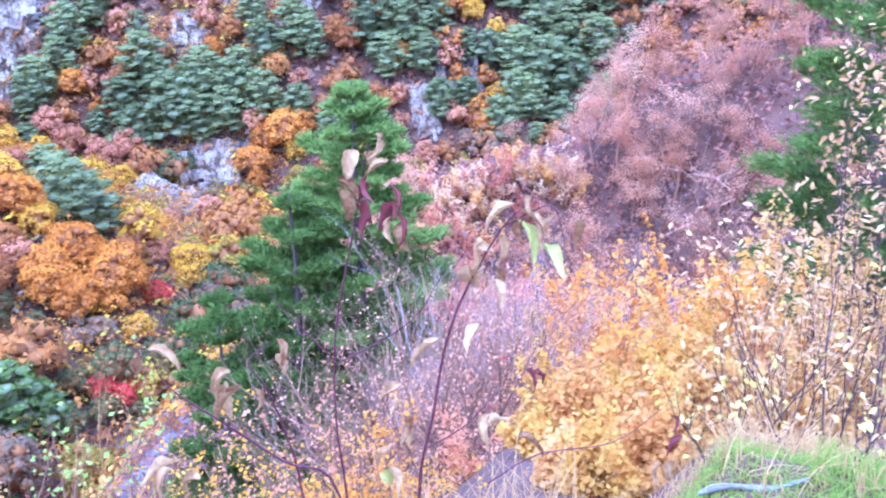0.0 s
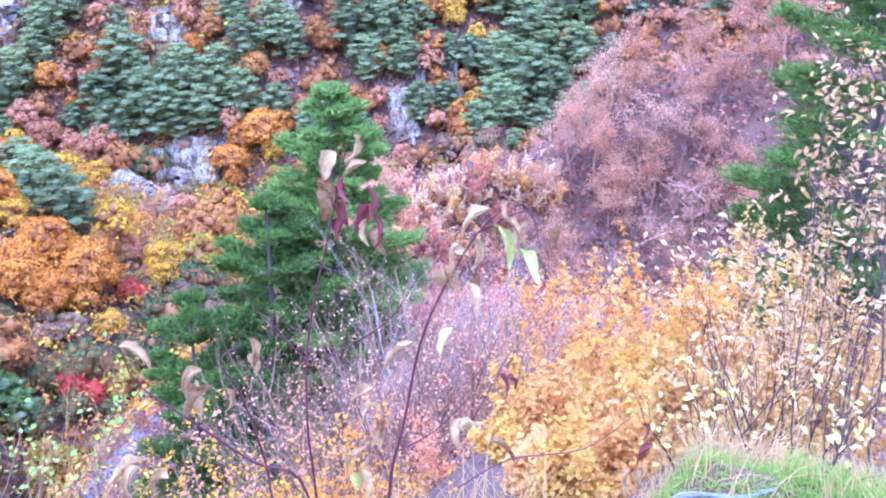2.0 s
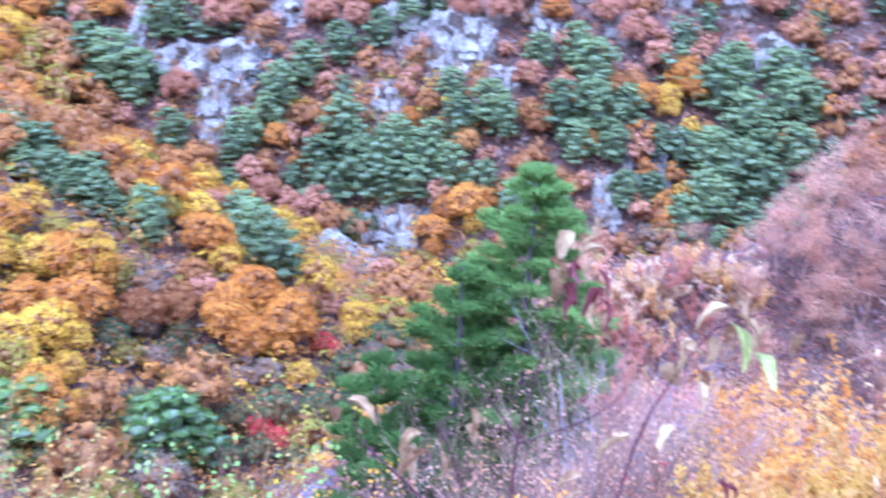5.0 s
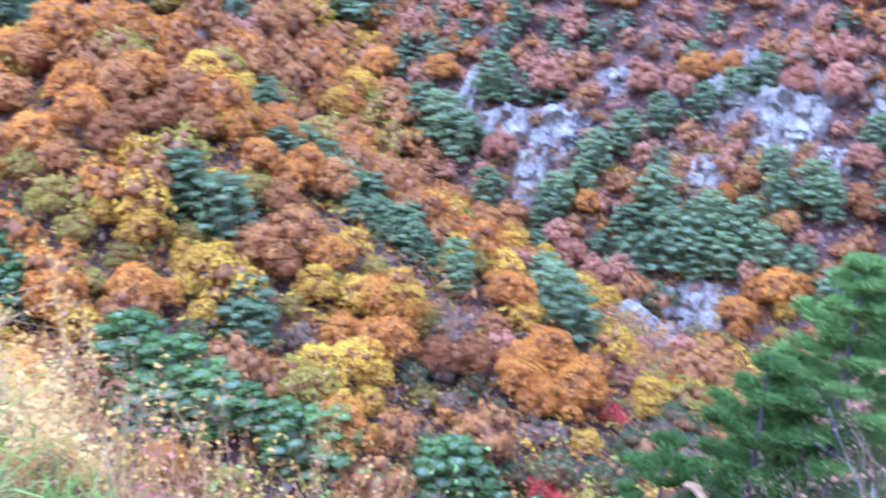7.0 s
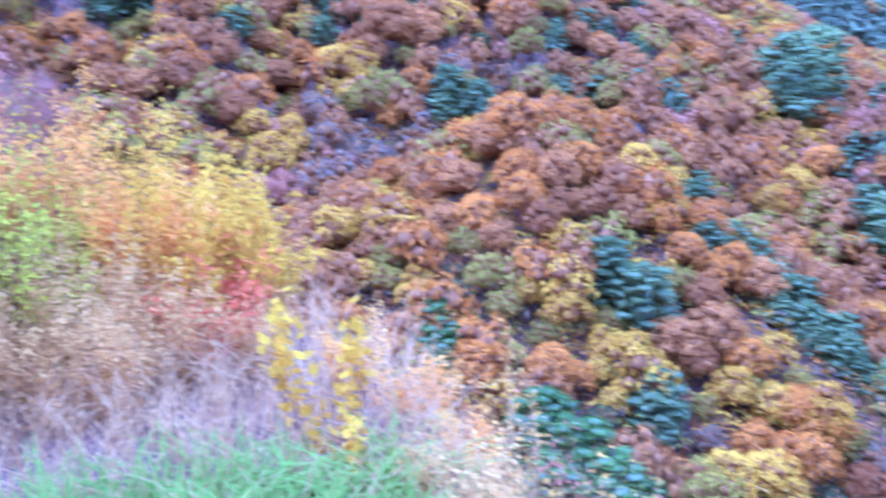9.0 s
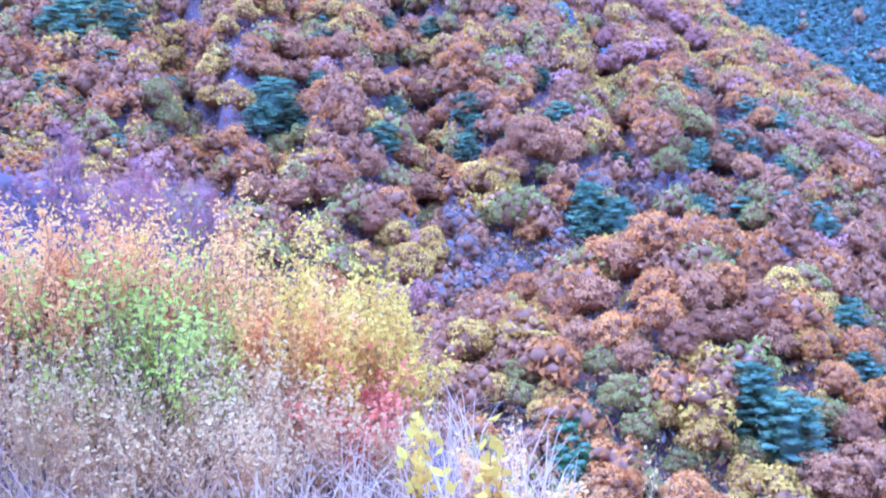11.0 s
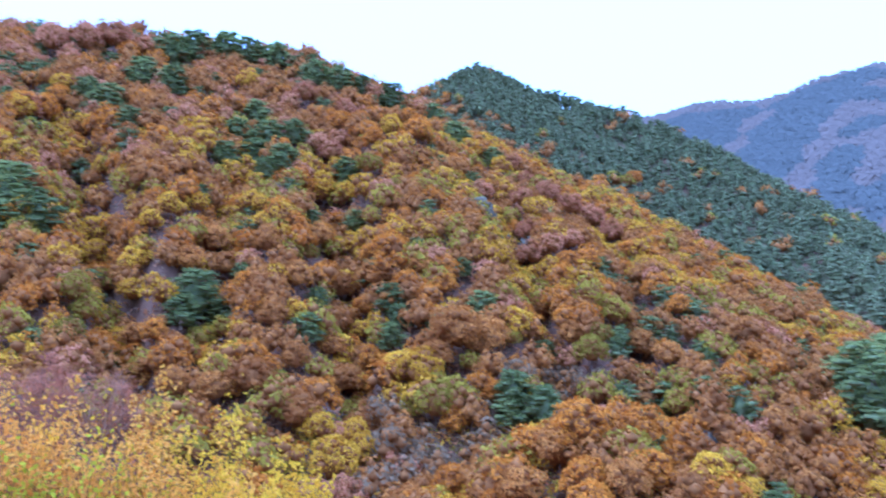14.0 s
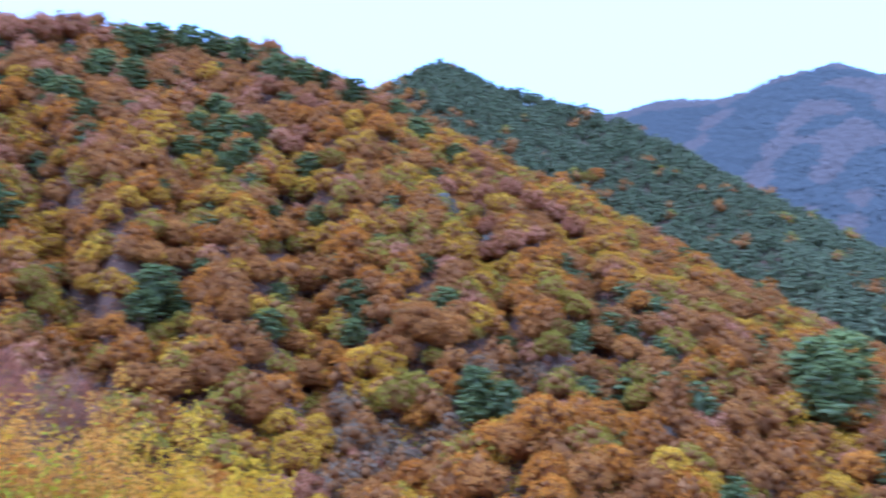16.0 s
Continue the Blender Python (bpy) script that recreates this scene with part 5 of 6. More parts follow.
slope_shrubs = ((-8, 11, -33.5, GOLD), (-10.5, 12, -30.5, GOLD), (-12, 10.5, -29.6, GOLD), (-14, 11, -29, SALMON), (-16, 11, -28, SALMON), (-19, 9.5, -27.5, SALMON), (-22, 10, -27, BUFF), (-25, 9, -27, BUFF), (-12.5, 7.5, -33, GOLD), (-16, 7, -32, SALMON), (-20, 6.8, -31, SALMON), (-9, 8, -34.5, GOLD), (-28, 8, -28, BUFF),
                (-10.5, 6, -35.5, GOLD), (-14, 5.6, -35, GOLD), (-18, 5.4, -34.5, SALMON), (-22, 5, -34, BUFF), (-7.4, 5.6, -37.5, GOLD), (-8.6, 4, -38.8, GOLD), (-12, 3.8, -38.0, GOLD), (-16, 3.8, -37.8, SALMON), (-20, 3.6, -37, BUFF), (-25, 3.8, -35, BUFF))
for k, (turn, r, top, mat) in enumerate(slope_shrubs):
    mat = (HONEY, PALE_GOLD)[k % 2] if mat is GOLD or mat is SALMON and r < 8 else mat
    word = "dense shrub with small golden autumn leaves" if mat in (HONEY, PALE_GOLD) else "dense shrub with faded salmon leaves" if mat is SALMON else "dense shrub with faded buff-pink leaves"
    shrub_to(turn, r, top, "autumn_shrub", word, mat, 4200, 0.052 if r > 9 else 0.042 if r > 5 else 0.026, open_=0.75, stems=6, back=0.36)
# thin low brush with salmon and yellow leaves at the foot of the stalks
for k in range(20):
    turn, r = -7 + 24 * ((k * 0.618) % 1.0), random.uniform(5.0, 10.5)
    shrub_to(turn, r, -39.5 + random.uniform(-1.5, 2.5), "thin_shrub", "thin low shrub with scattered salmon and golden leaves", (SALMON, BUFF, LAST["pink"], GOLD)[k % 4], 900, 0.03, open_=0.6, stems=5, back=0.4)
for k in range(26):
    turn = 3.4 - 0.46 * k
    r = min(46 + 0.8 * (2 - turn), 52) - random.uniform(0, 2.4)
    shrub_at(turn, r, random.uniform(0.9, 2.1), "autumn_shrub", "yellow-leaved shrub on the crest of the spur", (CREAMY, HONEY, CREAMY)[k % 3], 1300, 0.1, open_=0.9, back=0.5, stems=5)
# leafless saplings with clear dark stems in the middle of the slope
for k in range(24):
    turn, r = -10.6 + 17.5 * ((k * 0.618) % 1.0), random.uniform(8.0, 13)
    shrub_to(turn, r, -25.6 - 0.5 * abs(turn + 4) + random.uniform(-2.5, 1), "bare_sapling", "leafless sapling with branching purple-brown stems", LAST["red"] if k in (4, 9) else LAST["pink"], 70 if k in (4, 9) else 320, 0.03, open_=0.35, stems=4, level=3, lift=0.35, twig=(TWIG, SHRUB_TWIG, PALE_BARK)[k % 3])
# leafless thicket of thin upright stems on the near slope
for k in range(18):
    turn, r = -9 + 21 * ((k * 0.618) % 1.0), random.uniform(8.5, 17)
    shrub_to(turn, r, random.uniform(-35, -28) - 0.35 * abs(turn), "bare_shrub", "leafless thicket shrub with thin reddish-grey stems", LAST["pink"] if k % 5 else LAST["red"], 160 if k % 5 else 40, 0.035, open_=0.45, stems=5, twig=TWIG if k % 3 == 0 else SHRUB_TWIG)

for k in range(40):
    turn, r = -12 + 17 * ((k * 0.618) % 1.0), random.uniform(15, 36)
    shrub_at(turn, r, random.uniform(1.6, 2.8), "bare_shrub", "thin thicket shrub with a few faded reddish leaves", LAST["russet" if k % 3 else "pink"], 800, 0.06, open_=0.6, stems=5, twig=TWIG)

for k in range(46):
    turn, r = -9.5 + 14 * ((k * 0.618) % 1.0), random.uniform(36, 49)
    shrub_at(turn, r, random.uniform(1.8, 2.8), "bare_shrub", "thin thicket shrub below the crest of the spur with faded leaves", LAST[("pink", "russet", "cream")[k % 3]], 1500, 0.1, open_=0.7, stems=5, twig=TWIG, back=0.4)

# shrubs on the verge
VERGE = (
    ("golden", 89.5, 5.67, -4.6, PALE_GOLD),
    ("golden", 85.9, 5.76, -3.1, GOLD),
    ("golden", 80.5, 5.84, -2.7, GOLD),
    ("golden", 77.7, 5.23, -7.8, GOLD),
    ("golden", 88.3, 5.87, -4.0, GOLD),
    ("salmon", 87.5, 5.66, -3.5, SALMON),
    ("salmon", 84.0, 5.75, -2.4, SALMON),
    ("salmon", 82.4, 5.65, -2.6, SALMON),
    ("salmon", 76.5, 5.23, -7.8, SALMON),
    ("salmon", 89.9, 5.87, -3.4, SALMON),
    ("salmon", 85.1, 5.46, -3.8, SALMON),
    ("yellow", 78.4, 5.83, -3.6, LEMON),
    ("yellow", 77.0, 5.93, -4.0, LEMON),
    ("yellow", 74.4, 5.72, -5.3, LEMON),
    ("yellow", 73.0, 5.51, -6.6, LEMON),
    ("yellow", 71.7, 5.71, -6.1, LEMON),
    ("yellow", 70.4, 5.60, -7.6, LEMON),
    ("yellow", 69.3, 5.40, -9.0, LEMON),
    ("yellow", 71.0, 5.20, -9.1, LEMON),
    ("yellow", 73.7, 5.12, -8.4, LEMON),
    ("buff", 89.3, 4.87, -8.6, BUFF),
    ("buff", 87.2, 4.76, -9.3, BUFF),
    ("buff", 84.9, 4.86, -8.6, BUFF),
    ("buff", 82.6, 4.65, -9.9, BUFF),
    ("buff", 80.4, 4.84, -9.7, BUFF),
    ("buff", 78.0, 4.73, -11.0, BUFF),
    ("buff", 75.8, 4.72, -11.4, BUFF),
    ("buff", 74.2, 4.62, -12.5, BUFF),
    ("buff", 81.6, 4.44, -12.1, BUFF),
    ("buff", 86.2, 4.46, -11.6, BUFF),
    ("buff", 69.8, 4.60, -14.2, BUFF),
    ("buff", 78.2, 4.33, -14.4, BUFF),
)
for word, turn, r, top, mat in VERGE:
    dry = word == "buff"
    shrub_to(turn, r, top, "verge_shrub", "upright shrub with small %s autumn leaves on the road verge" % word, mat, 1100 if dry else 3700 if word == "yellow" else 5200, 0.017 if dry else 0.022 if word == "yellow" else 0.022, twig=DRY_STEM if dry else SHRUB_TWIG, open_=0.4 if dry else 0.3, whips=True, lift=0.5, stems=9, back=0.3)
PALE_GREEN = leaf_material("pale_green_leaves", (0.46, 0.42, 0.004), (0.80, 0.70, 0.014))
for turn, r, top in ((86.4, 5.25, -4.9), (84.3, 5.3, -4.6), (82.2, 5.3, -4.9), (80.9, 5.1, -6.8), (83.2, 5.1, -6.4), (88.2, 5.1, -5.6)):
    shrub_to(turn, r, top, "green_shrub", "shrub with pale green leaves among yellow ones", PALE_GREEN, 1500, 0.022, open_=0.35, whips=True)
SCARLET = leaf_material("scarlet_leaves", (0.66, 0.15, 0.03), (0.88, 0.32, 0.08))
for turn, r, top in ((72.2, 4.95, -11.6), (71.2, 4.9, -12.4), (73.2, 4.9, -12.6)):
    shrub_to(turn, r, top, "red_shrub", "small shrub with glowing red leaves", SCARLET, 1100, 0.024, open_=0.5)
shrub_to(66.8, 3.6, -14.6, "yellow_sapling", "slender sapling with clear yellow leaves", LEMON, 240, 0.04, open_=0.08, stems=2, whips=True, lift=0.8)
shrub_to(64.8, 3.4, -21, "yellow_sapling", "short sapling with clear yellow leaves", LEMON, 130, 0.036, open_=0.12, stems=2, whips=True, lift=0.8)
shrub_to(38.6, 3.4, -29.5, "green_sapling", "sapling with pale mint-green leaves on the slope edge", leaf_material("mint_leaves", (0.34, 0.44, 0.05), (0.60, 0.70, 0.14)), 700, 0.022, open_=0.3, stems=4)
for turn, r, top in ((64.5, 4.4, -16), (61, 4.0, -20), (58, 3.6, -22), (55, 3.6, -20), (53, 3.5, -23), (50, 3.3, -29), (47.5, 3.2, -30.5), (45, 3.2, -31.5), (42.5, 3.1, -32.5), (40.5, 3.1, -33.5), (36.5, 3.0, -35), (33.5, 3.0, -36), (57, 2.9, -28), (53, 2.8, -30), (49, 2.7, -33), (45.5, 2.7, -34), (60, 3.2, -26)):
    shrub_to(turn, r, top, "dry_shrub", "dry buff-coloured brushwood at the edge of the slope", (BUFF, SALMON, LAST["russet"])[int(turn) % 3], 900, 0.017, twig=DRY_STEM, open_=0.5, whips=True)
for turn, r in ((17, 8), (20, 8.4), (23, 8), (14, 8.2)):
    shrub_to(turn, r, -38.0 - 0.2 * (turn - 14), "yellow_flecked_shrub", "thin shrub flecked with small lemon-yellow leaves", LEMON, 600, 0.035, open_=0.5)


# ---- grass ----
def blades(points, height, width, lean=0.4):
    """Curved blades of three faces each."""
    n = len(points)
    a = rng.uniform(0, 6.283, n)
    d = np.stack([np.cos(a), np.sin(a), np.zeros(n)], -1)
    s = np.stack([-np.sin(a), np.cos(a), np.zeros(n)], -1) * width / 2
    h = (height * rng.uniform(0.5, 1.25, n))[:, None]
    bend = (lean * rng.uniform(0.2, 1.6, n))[:, None]
    up = np.array([0, 0, 1.0])
    lv = [points + up * h * f - up * h * bend * 0.35 * f ** 3 + d * h * bend * f ** 2 for f in (0, 0.4, 0.75, 1.0)]
    wd = (1.0, 0.85, 0.55, 0.08)
    return np.concatenate([np.stack([lv[i] - s * wd[i], lv[i] + s * wd[i], lv[i + 1] + s * wd[i + 1], lv[i + 1] - s * wd[i + 1]], 1) for i in range(3)])


def turf(low, high, near, far, n):
    t, r = rng.uniform(low, high, n), np.sqrt(rng.uniform(near ** 2, far ** 2, n))
    x, y = polar_xy(t, r)
    return np.stack([x, y, ground(x, y) - 0.02], -1)


green = np.concatenate([blades(turf(62, 105, 1.9, 3.4, 3200), 0.33, 0.016, 0.9), blades(turf(-42, -16, 1.5, 2.2, 8500), 0.05, 0.004, 0.8), blades(turf(-42, -26, 1.9, 2.5, 1800), 0.09, 0.0045, 0.7), blades(turf(-8, 35, 1.5, 1.85, 900), 0.11, 0.004, 0.6), blades(turf(35, 60, 1.9, 3.2, 1600), 0.2, 0.007, 0.6)])
tagged(link_mesh("verge_grass", quad_mesh("grass", green), GRASS), "long green grass along the road verge", "grass", kind="stuff")
straw = np.concatenate([blades(turf(60, 100, 3.4, 5.4, 1300), 0.5, 0.007, 0.9), blades(turf(30, 62, 2.6, 5.4, 3500), 0.36, 0.005, 0.6), blades(turf(-10, 30, 1.9, 3.2, 700), 0.4, 0.004, 0.6), blades(turf(-38, -12, 1.9, 3.0, 1500), 0.13, 0.004, 0.7), blades(turf(60, 100, 2.6, 4.6, 900), 0.4, 0.008, 0.7)])
tagged(link_mesh("dry_grass", quad_mesh("straw", straw), STRAW), "tall dry straw-coloured grass at the slope edge", "grass", kind="stuff")


# ---- yellow-leaved tree at the edge of the verge ----
def leaf_mesh(length, width, curl, fold, twist=0.0):
    """A pointed oval leaf with a folded midrib and a curling blade."""
    me = bpy.data.meshes.new("leaf")
    verts, faces = [], []
    outline = (0.0, 0.62, 0.96, 0.9, 0.55, 0.0)
    for i, w in enumerate(outline):
        f = i / (len(outline) - 1)
        a = curl * f
        x = length * (math.sin(a) / curl if abs(curl) > 0.01 else f)
        z = -length * ((1 - math.cos(a)) / curl if abs(curl) > 0.01 else 0)
        for s in (-1, 0, 1):
            t = twist * f
            y, up = s * w * width / 2 * math.cos(fold), abs(s) * w * width / 2 * math.sin(fold)
            verts.append((x, y * math.cos(t) - up * math.sin(t), z + up * math.cos(t) + y * math.sin(t)))
    for i in range(len(outline) - 1):
        for s in (0, 1):
            a = i * 3 + s
            faces.append((a, a + 1, a + 4, a + 3))
    me.from_pydata(verts, [], faces)
    me.polygons.foreach_set("use_smooth", np.ones(len(me.polygons), bool))
    me.validate()
    return me


DARK_STEM = material("dark_brown_stem", (0.07, 0.04, 0.028), (0.17, 0.105, 0.075), 0.85, 6.0, 60.0, 0.3)
CREAM = material("cream_yellow_leaf", (0.44, 0.22, 0.05), (0.80, 0.50, 0.17), 0.55, 6.0, 60.0, 0.2, 0.0, 0.9, 0.3)
BRIGHT = material("bright_yellow_leaf", (0.70, 0.48, 0.05), (0.88, 0.72, 0.16), 0.55, 6.0, 60.0, 0.2, 0.0, 0.7, 0.3)
oval = [leaf_mesh(0.058, 0.025, 0.5, 0.25), leaf_mesh(0.052, 0.024, -0.4, 0.35, 0.3), leaf_mesh(0.05, 0.026, 0.9, 0.2), leaf_mesh(0.054, 0.023, 0.2, 0.3, -0.4)]
for k, me in enumerate(oval):
    me.materials.append(BRIGHT if k == 2 else CREAM)


def leafy_tree(turn, r, height, stems, name, label, single, rest, lean=(0, 0), leaf=None, spread=0.07):
    x, y = (float(c) for c in polar_xy(turn, r))
    base = new(name)
    base.matrix_world = pose(x, y, float(ground(x, y)) - 0.05)
    tips = []
    for k in range(stems):
        a = 6.283 * k / stems + 0.4
        branch = []
        grow((0.08 * math.cos(a), 0.08 * math.sin(a), -0.1), (spread * math.cos(a) + lean[0], spread * math.sin(a) + lean[1], 1), height * random.uniform(0.75, 0.95), 0.0042, 2, branch, tips, 0.2, 6, 0.2, 5)
        link_mesh("stem", quad_mesh("stem", [[tuple(c) for c in q] for q in branch]), DARK_STEM, base)
    n = len(tips)
    for k in range(single):
        p, w = tips[random.randrange(n)]
        p = Vector(p) - Vector(w) * random.uniform(-0.02, 0.2) + Vector((random.gauss(0, 0.018), random.gauss(0, 0.018), random.gauss(0, 0.015)))
        ob = link_mesh("leaf", oval[k % 4 if leaf is None else leaf], None, base)
        ob.matrix_basis = Matrix.LocRotScale(p, Euler((random.gauss(0, 0.5), random.gauss(0.1, 0.6), random.uniform(0, 6.28))), Vector((1, 1, 1)) * random.uniform(0.4, 0.72))
    tp, tw = np.array([t[0] for t in tips]), np.array([t[1] for t in tips])
    i = rng.integers(0, n, rest)
    p = tp[i] - tw[i] * rng.uniform(0, 0.3, (rest, 1)) + rng.normal(0, 0.028, (rest, 3))
    turns_ = [Euler((random.gauss(0, 0.5), random.gauss(0.1, 0.6), random.uniform(0, 6.28))).to_matrix() for _ in range(rest)]
    shapes = [np.array([[tuple(me.vertices[v].co) for v in f.vertices] for f in me.polygons]) for me in oval]
    quads = np.concatenate([shapes[j % 4] @ np.array(turns_[j]).T * random.uniform(0.4, 0.72) + p[j] for j in range(rest)])
    tagged(link_mesh("foliage", quad_mesh("foliage", quads), CREAM, base), kind="stuff")
    return tagged(base, label, "tree")


leafy_tree(-28.0, 2.95, 1.62, 4, "yellow_leaved_tree", "slender many-stemmed tree with cream and yellow leaves", 280, 1100)
leafy_tree(-26.2, 3.2, 1.12, 4, "yellow_leaved_tree", "slender young tree with cream leaves beside a taller one", 220, 700)
leafy_tree(-33.0, 2.8, 1.5, 3, "yellow_leaved_tree", "slender tree with cream leaves at the end of the verge", 60, 420)
leafy_tree(-22.6, 3.3, 0.86, 4, "yellow_leaved_tree", "low sprouting bush with cream leaves at the verge", 160, 420, spread=0.2)
leafy_tree(-27.5, 2.45, 0.62, 3, "yellow_leaved_tree", "small bushy sprout with bright yellow leaves at the verge", 90, 40, leaf=2, spread=0.3)
leafy_tree(-20.4, 2.7, 0.55, 3, "yellow_leaved_tree", "small bushy sprout with bright yellow leaves in the grass", 60, 20, leaf=2, spread=0.3)

# ---- withered stalks in front of the look-out ----
RED_STEM = material("dark_red_stem", (0.07, 0.018, 0.02), (0.17, 0.05, 0.05), 0.6, 8.0, 90.0, 0.3)
WITHERED = material("withered_buff_leaf", (0.20, 0.08, 0.02), (0.74, 0.49, 0.18), 0.7, 38.0, 110.0, 0.6, 0.0, 0.6, 0.2)
MAROON = material("maroon_leaf", (0.12, 0.022, 0.018), (0.30, 0.085, 0.06), 0.6, 14.0, 70.0, 0.3, 0.0, 0.5, 0.25)
SPOTTED = material("yellow_green_leaf", (0.34, 0.36, 0.05), (0.72, 0.62, 0.14), 0.6, 20.0, 80.0, 0.3, 0.0, 0.3, 0.25)


def crumpled_leaf(length, width, curl, fold, twist, seed):
    """A withered leaf: rolled along its midrib, twisted, with a ragged rippled rim and a pointed tip."""
    me = bpy.data.meshes.new("leaf")
    verts, faces, rows, cols = [], [], 13, 9
    for i in range(rows):
        f = i / (rows - 1)
        w = width / 2 * (math.sin(math.pi * f ** 0.8) ** 0.7 + 0.03) * (1 + 0.22 * noise.noise((f * 6, seed, 0.3)))
        a, t = curl * f, twist * f
        x, z = length * math.sin(a) / curl, -length * (1 - math.cos(a)) / curl
        for j in range(cols):
            q = j / (cols - 1) * 2 - 1
            roll = fold * q * (1 + 0.3 * noise.noise((f * 4, q, seed + 3.0)))
            y = w * math.sin(roll) / fold
            up = w * (1 - math.cos(roll)) / fold + length * 0.07 * abs(q) * noise.noise((f * 7 + seed, q * 2.5, 1.7))
            verts.append((x + length * 0.03 * noise.noise((q * 3, f * 5, seed)), y * math.cos(t) - up * math.sin(t), z + up * math.cos(t) + y * math.sin(t)))
    for i in range(rows - 1):
        for j in range(cols - 1):
            c = i * cols + j
            faces.append((c, c + 1, c + cols + 1, c + cols))
    me.from_pydata(verts, [], faces)
    me.polygons.foreach_set("use_smooth", np.ones(len(me.polygons), bool))
    return me


dead_leaf = [crumpled_leaf(0.11, 0.055, 1.1, 1.5, 1.0, 1.0), crumpled_leaf(0.095, 0.05, 1.5, 1.7, -1.3, 5.0), crumpled_leaf(0.12, 0.05, 0.8, 1.3, 1.5, 9.0), crumpled_leaf(0.09, 0.055, 1.3, 1.2, -0.9, 14.0)]
coloured_leaf = {}


def smooth_line(points, steps=5):
    """Catmull-Rom line through points."""
    pts = [Vector(p) for p in points]
    pts = [pts[0] * 2 - pts[1]] + pts + [pts[-1] * 2 - pts[-2]]
    out = []
    for a, b, c, d in zip(pts, pts[1:], pts[2:], pts[3:]):
        for s in range(steps):
            t = s / steps
            out.append(0.5 * (2 * b + (c - a) * t + (2 * a - 5 * b + 4 * c - d) * t * t + (3 * b - a - 3 * c + d) * t ** 3))
    return out + [pts[-2]]


def stalk(label, line, thick, twigs, leaves, reach, mat):
    """A stalk through eye-relative points, its side twigs, and withered leaves in directions (turn, rise)."""
    foot = Vector((line[0][0], line[0][1], 0)) * 0.97
    foot.z = float(ground(foot.x, foot.y))
    base = new("withered_stalk")
    base.matrix_world = Matrix.Translation(foot)
    pts = smooth_line([Vector((0, 0, -0.03))] + [Vector(p) + Vector((0, 0, 1.6)) - foot for p in line])
    n = len(pts)
    link_mesh("stem", quad_mesh("stem", [[tuple(c) for c in q] for q in tube_quads(pts, [thick * (1 - 0.75 * i / n) for i in range(n)], 6)]), mat, base)
    for tw in twigs:
        q = smooth_line([Vector(p) + Vector((0, 0, 1.6)) - foot for p in tw], 4)
        link_mesh("twig", quad_mesh("twig", [[tuple(c) for c in f] for f in tube_quads(q, [thick * 0.5 * (1 - 0.7 * i / len(q)) for i in range(len(q))], 5)]), mat, base)
    leaves = leaves + tuple((t + random.gauss(0, 0.8), e - random.uniform(0.2, 1.1), w) for t, e, w in leaves if w != "y")
    for k, (turn, rise, look_of) in enumerate(leaves):
        key = (k % 4, look_of)
        if key not in coloured_leaf:
            me = dead_leaf[k % 4].copy()
            me.materials.append({"w": WITHERED, "m": MAROON, "y": SPOTTED}[look_of])
            coloured_leaf[key] = me
        ob = link_mesh("leaf", coloured_leaf[key], None, base, {"w": "curled withered buff leaf", "m": "drooping maroon leaf", "y": "yellow-green spotted leaf"}[look_of])
        p = Vector(place(turn, reach, rise)) - foot
        ob.matrix_basis = Matrix.LocRotScale(p, Euler((random.uniform(-0.7, 0.7), random.uniform(0.1, 1.3), random.choice((0.2, 3.3)) + random.gauss(0, 0.6))), Vector((1, 1, 1)) * random.uniform(0.5, 0.85) * (0.8 if look_of == "m" else 1.0))
    return tagged(base, label, "plant", "withered stalks at the look-out")


stalk("dark red stalk with curled withered leaves at its tip", ((-0.073, 1.598, -1.422), (-0.034, 1.6, -1.209), (0, 1.6, -1.031), (0.047, 1.599, -0.904), (0.113, 1.596, -0.784), (0.169, 1.591, -0.726)), 0.004,
      (((-0.055, 1.599, -1.296), (0.029, 1.6, -1.241), (0.1, 1.597, -1.156)), ((0.075, 1.598, -1.394), (0.182, 1.59, -1.314), (0.331, 1.565, -1.271), (0.424, 1.543, -1.172)), ((0.113, 1.596, -0.784), (0.2, 1.59, -0.74), (0.225, 1.58, -0.80))),
      ((-4.8, -24.7, "w"), (-6.1, -24.2, "w"), (-7.4, -25.4, "w"), (-2.7, -26.9, "w"), (-3.7, -26.6, "w"), (-3.6, -28.6, "w"), (-6.5, -27.1, "y"), (-1.7, -28.3, "w"), (-2.2, -31.8, "w"), (-2.9, -37.1, "w"), (-4.4, -37.5, "w"), (-5.6, -34.5, "m"), (-16.2, -36.6, "m"), (-16.5, -39.1, "w"), (-5.0, -25.6, "y")), 1.6, RED_STEM)
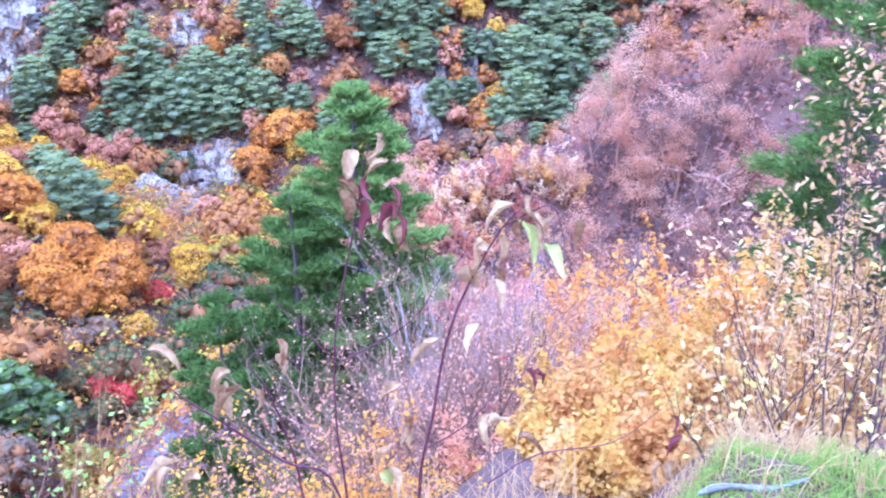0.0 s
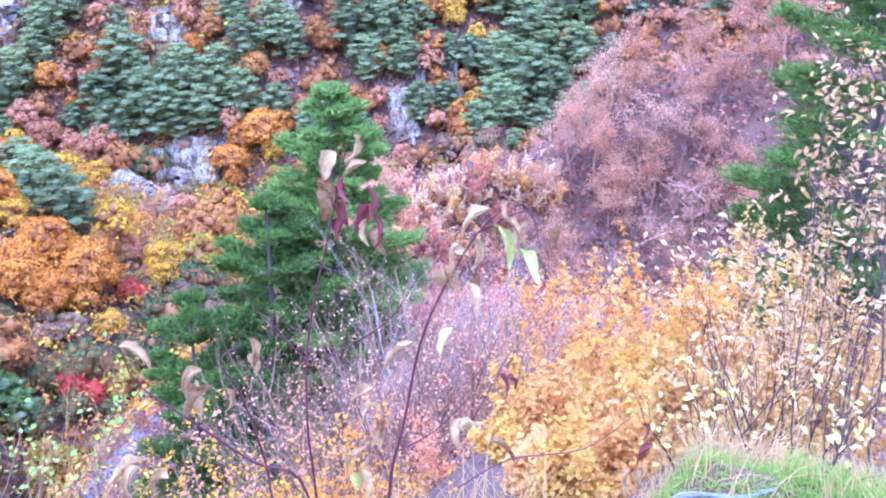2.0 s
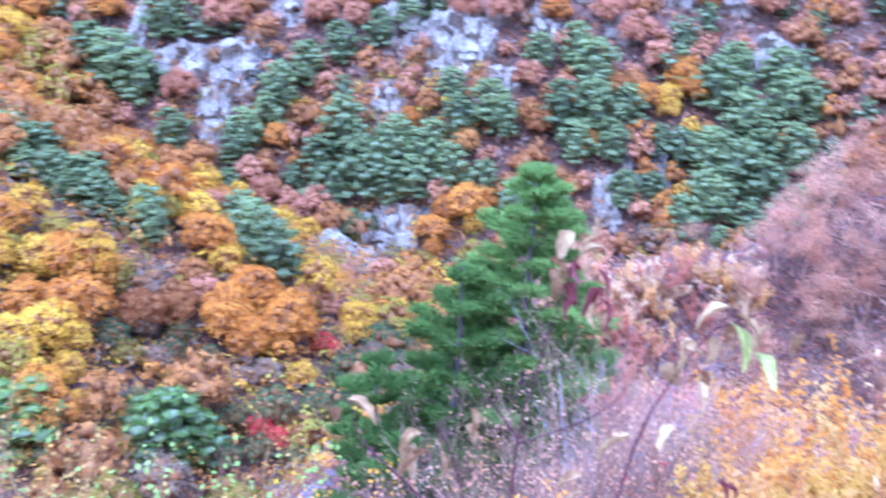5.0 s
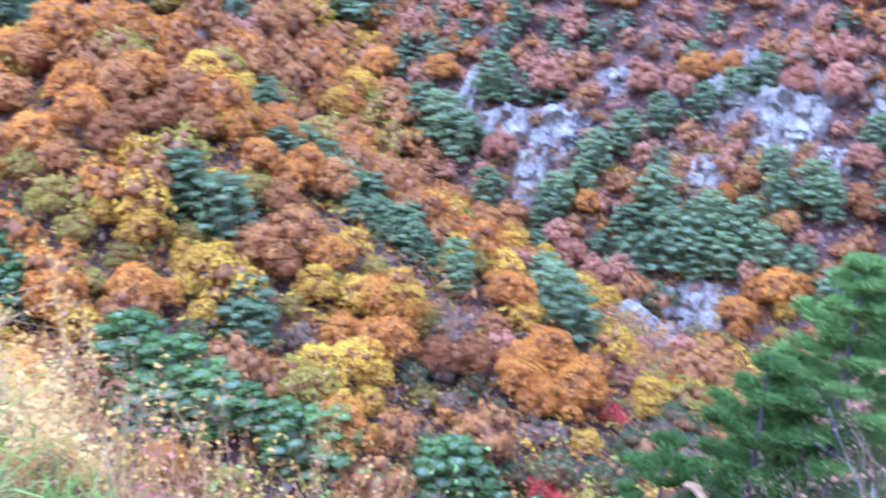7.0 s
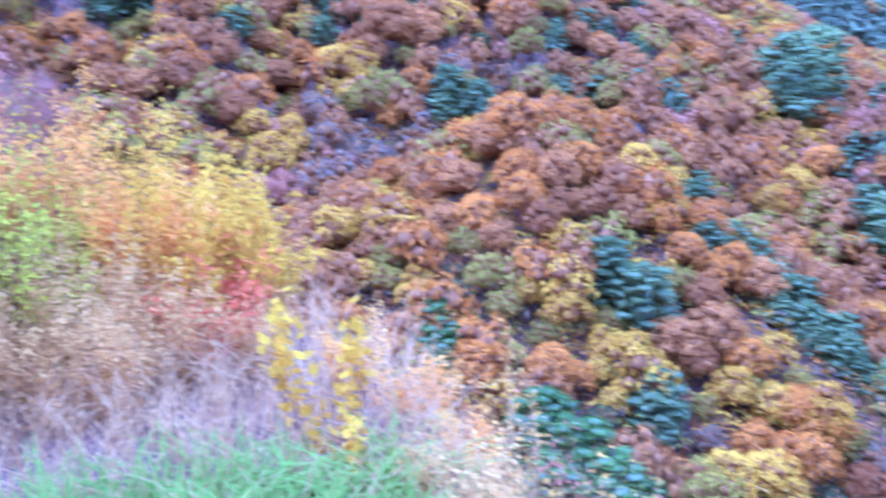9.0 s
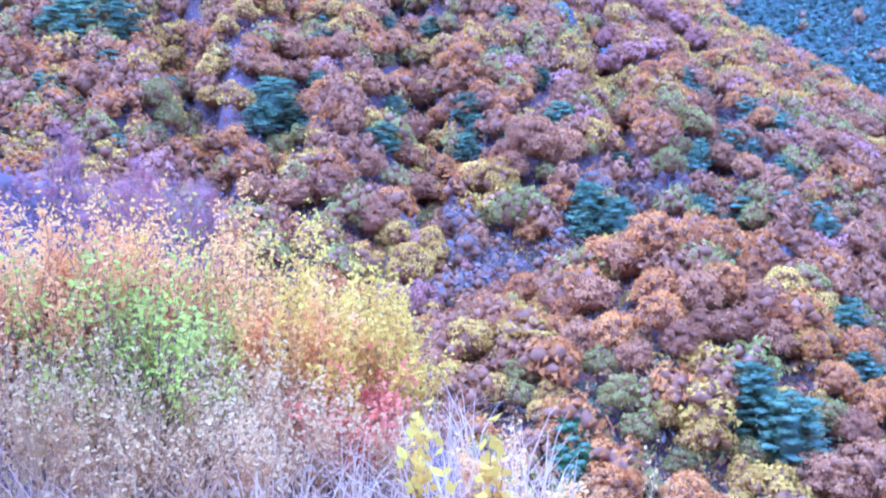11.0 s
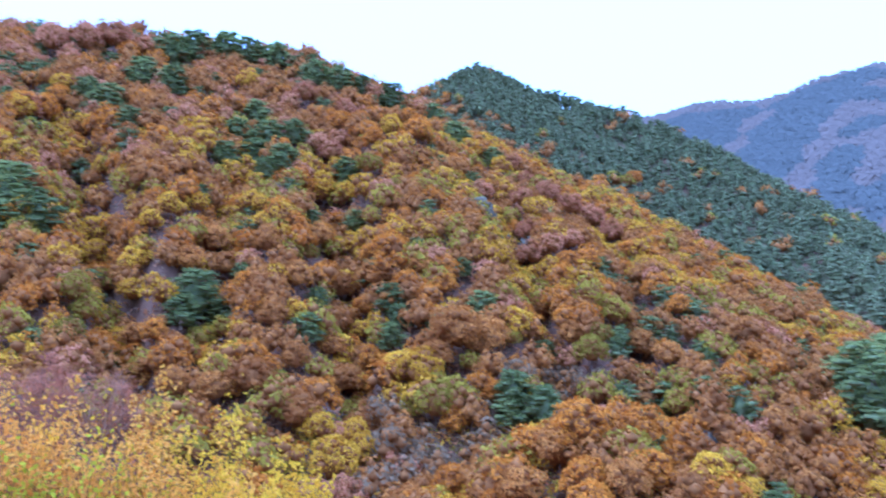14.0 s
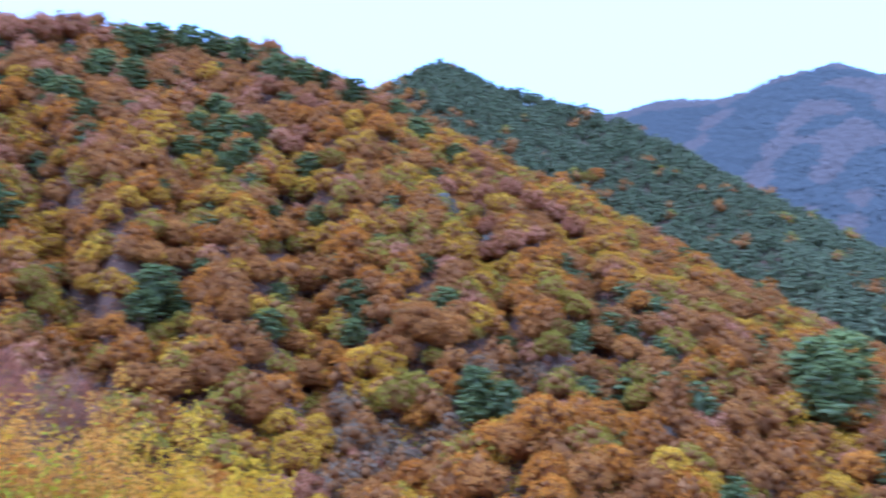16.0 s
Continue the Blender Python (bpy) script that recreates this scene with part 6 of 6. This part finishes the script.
stalk("thin red stalk with drooping maroon leaves", ((-0.241, 1.683, -1.483), (-0.247, 1.682, -1.293), (-0.234, 1.684, -1.089), (-0.201, 1.688, -0.931), (-0.176, 1.691, -0.832), (-0.131, 1.695, -0.645)), 0.0036,
      (((-0.237, 1.683, -1.131), (-0.13, 1.695, -1.08), (-0.056, 1.699, -1.023), (0.005, 1.7, -0.92)), ((-0.239, 1.683, -1.117), (-0.3, 1.673, -1.025), (-0.338, 1.666, -0.966), (-0.359, 1.662, -0.91))),
      ((6.6, -22.8, "w"), (4.7, -22.6, "m"), (3.3, -23.3, "m"), (5.3, -24.2, "m"), (3.4, -24.3, "m"), (3.3, -25.2, "w"), (3.5, -21.0, "w"), (3.9, -20.2, "w"), (3.4, -35.1, "w"), (3.3, -37.0, "w"), (4.5, -38.8, "w"), (5.5, -40.1, "y")), 1.7, RED_STEM)
stalk("arching reddish twig with one withered leaf at its end", ((-0.211, 1.384, -1.224), (-0.304, 1.367, -1.123), (-0.396, 1.343, -1.011), (-0.465, 1.321, -0.921), (-0.483, 1.314, -0.843)), 0.0032, (), ((20.2, -31.0, "w"), (18.5, -38.7, "w"), (19.6, -37.5, "w")), 1.4, RED_STEM)
stalk("thin reddish twig with three withered leaves", ((-0.287, 1.421, -1.254), (-0.303, 1.418, -1.099), (-0.326, 1.413, -0.993), (-0.348, 1.407, -0.934), (-0.307, 1.417, -0.903)), 0.003, (), ((11.8, -31.7, "w"), (15.2, -33.1, "w"), (14.6, -34.1, "w")), 1.45, RED_STEM)


# ---- weathered log on the verge ----
def log(label, a, b, thick):
    """A bleached, slightly bent log between two plan points, lying on the ground."""
    pts = []
    for i in range(9):
        f = i / 8
        x, y = a[0] + (b[0] - a[0]) * f, a[1] + (b[1] - a[1]) * f
        pts.append(Vector((x, y, float(ground(x, y)) + thick * 0.9 + 0.012 * math.sin(f * 7))))
    rad = [thick * (0.8 + 0.25 * math.sin(i * 1.7)) * (0.55 if i in (0, 8) else 1) for i in range(9)]
    ob = link_mesh("log", quad_mesh("log", [[tuple(c) for c in q] for q in tube_quads(pts, rad, 9)]), material("bleached_wood", (0.12, 0.10, 0.085), (0.38, 0.34, 0.29), 0.85, 5.0, 60.0, 0.6))
    return tagged(ob, label, "log")


log("thin bleached log lying in the verge grass", polar_xy(-18.4, 1.86), polar_xy(-25.6, 1.98), 0.010)
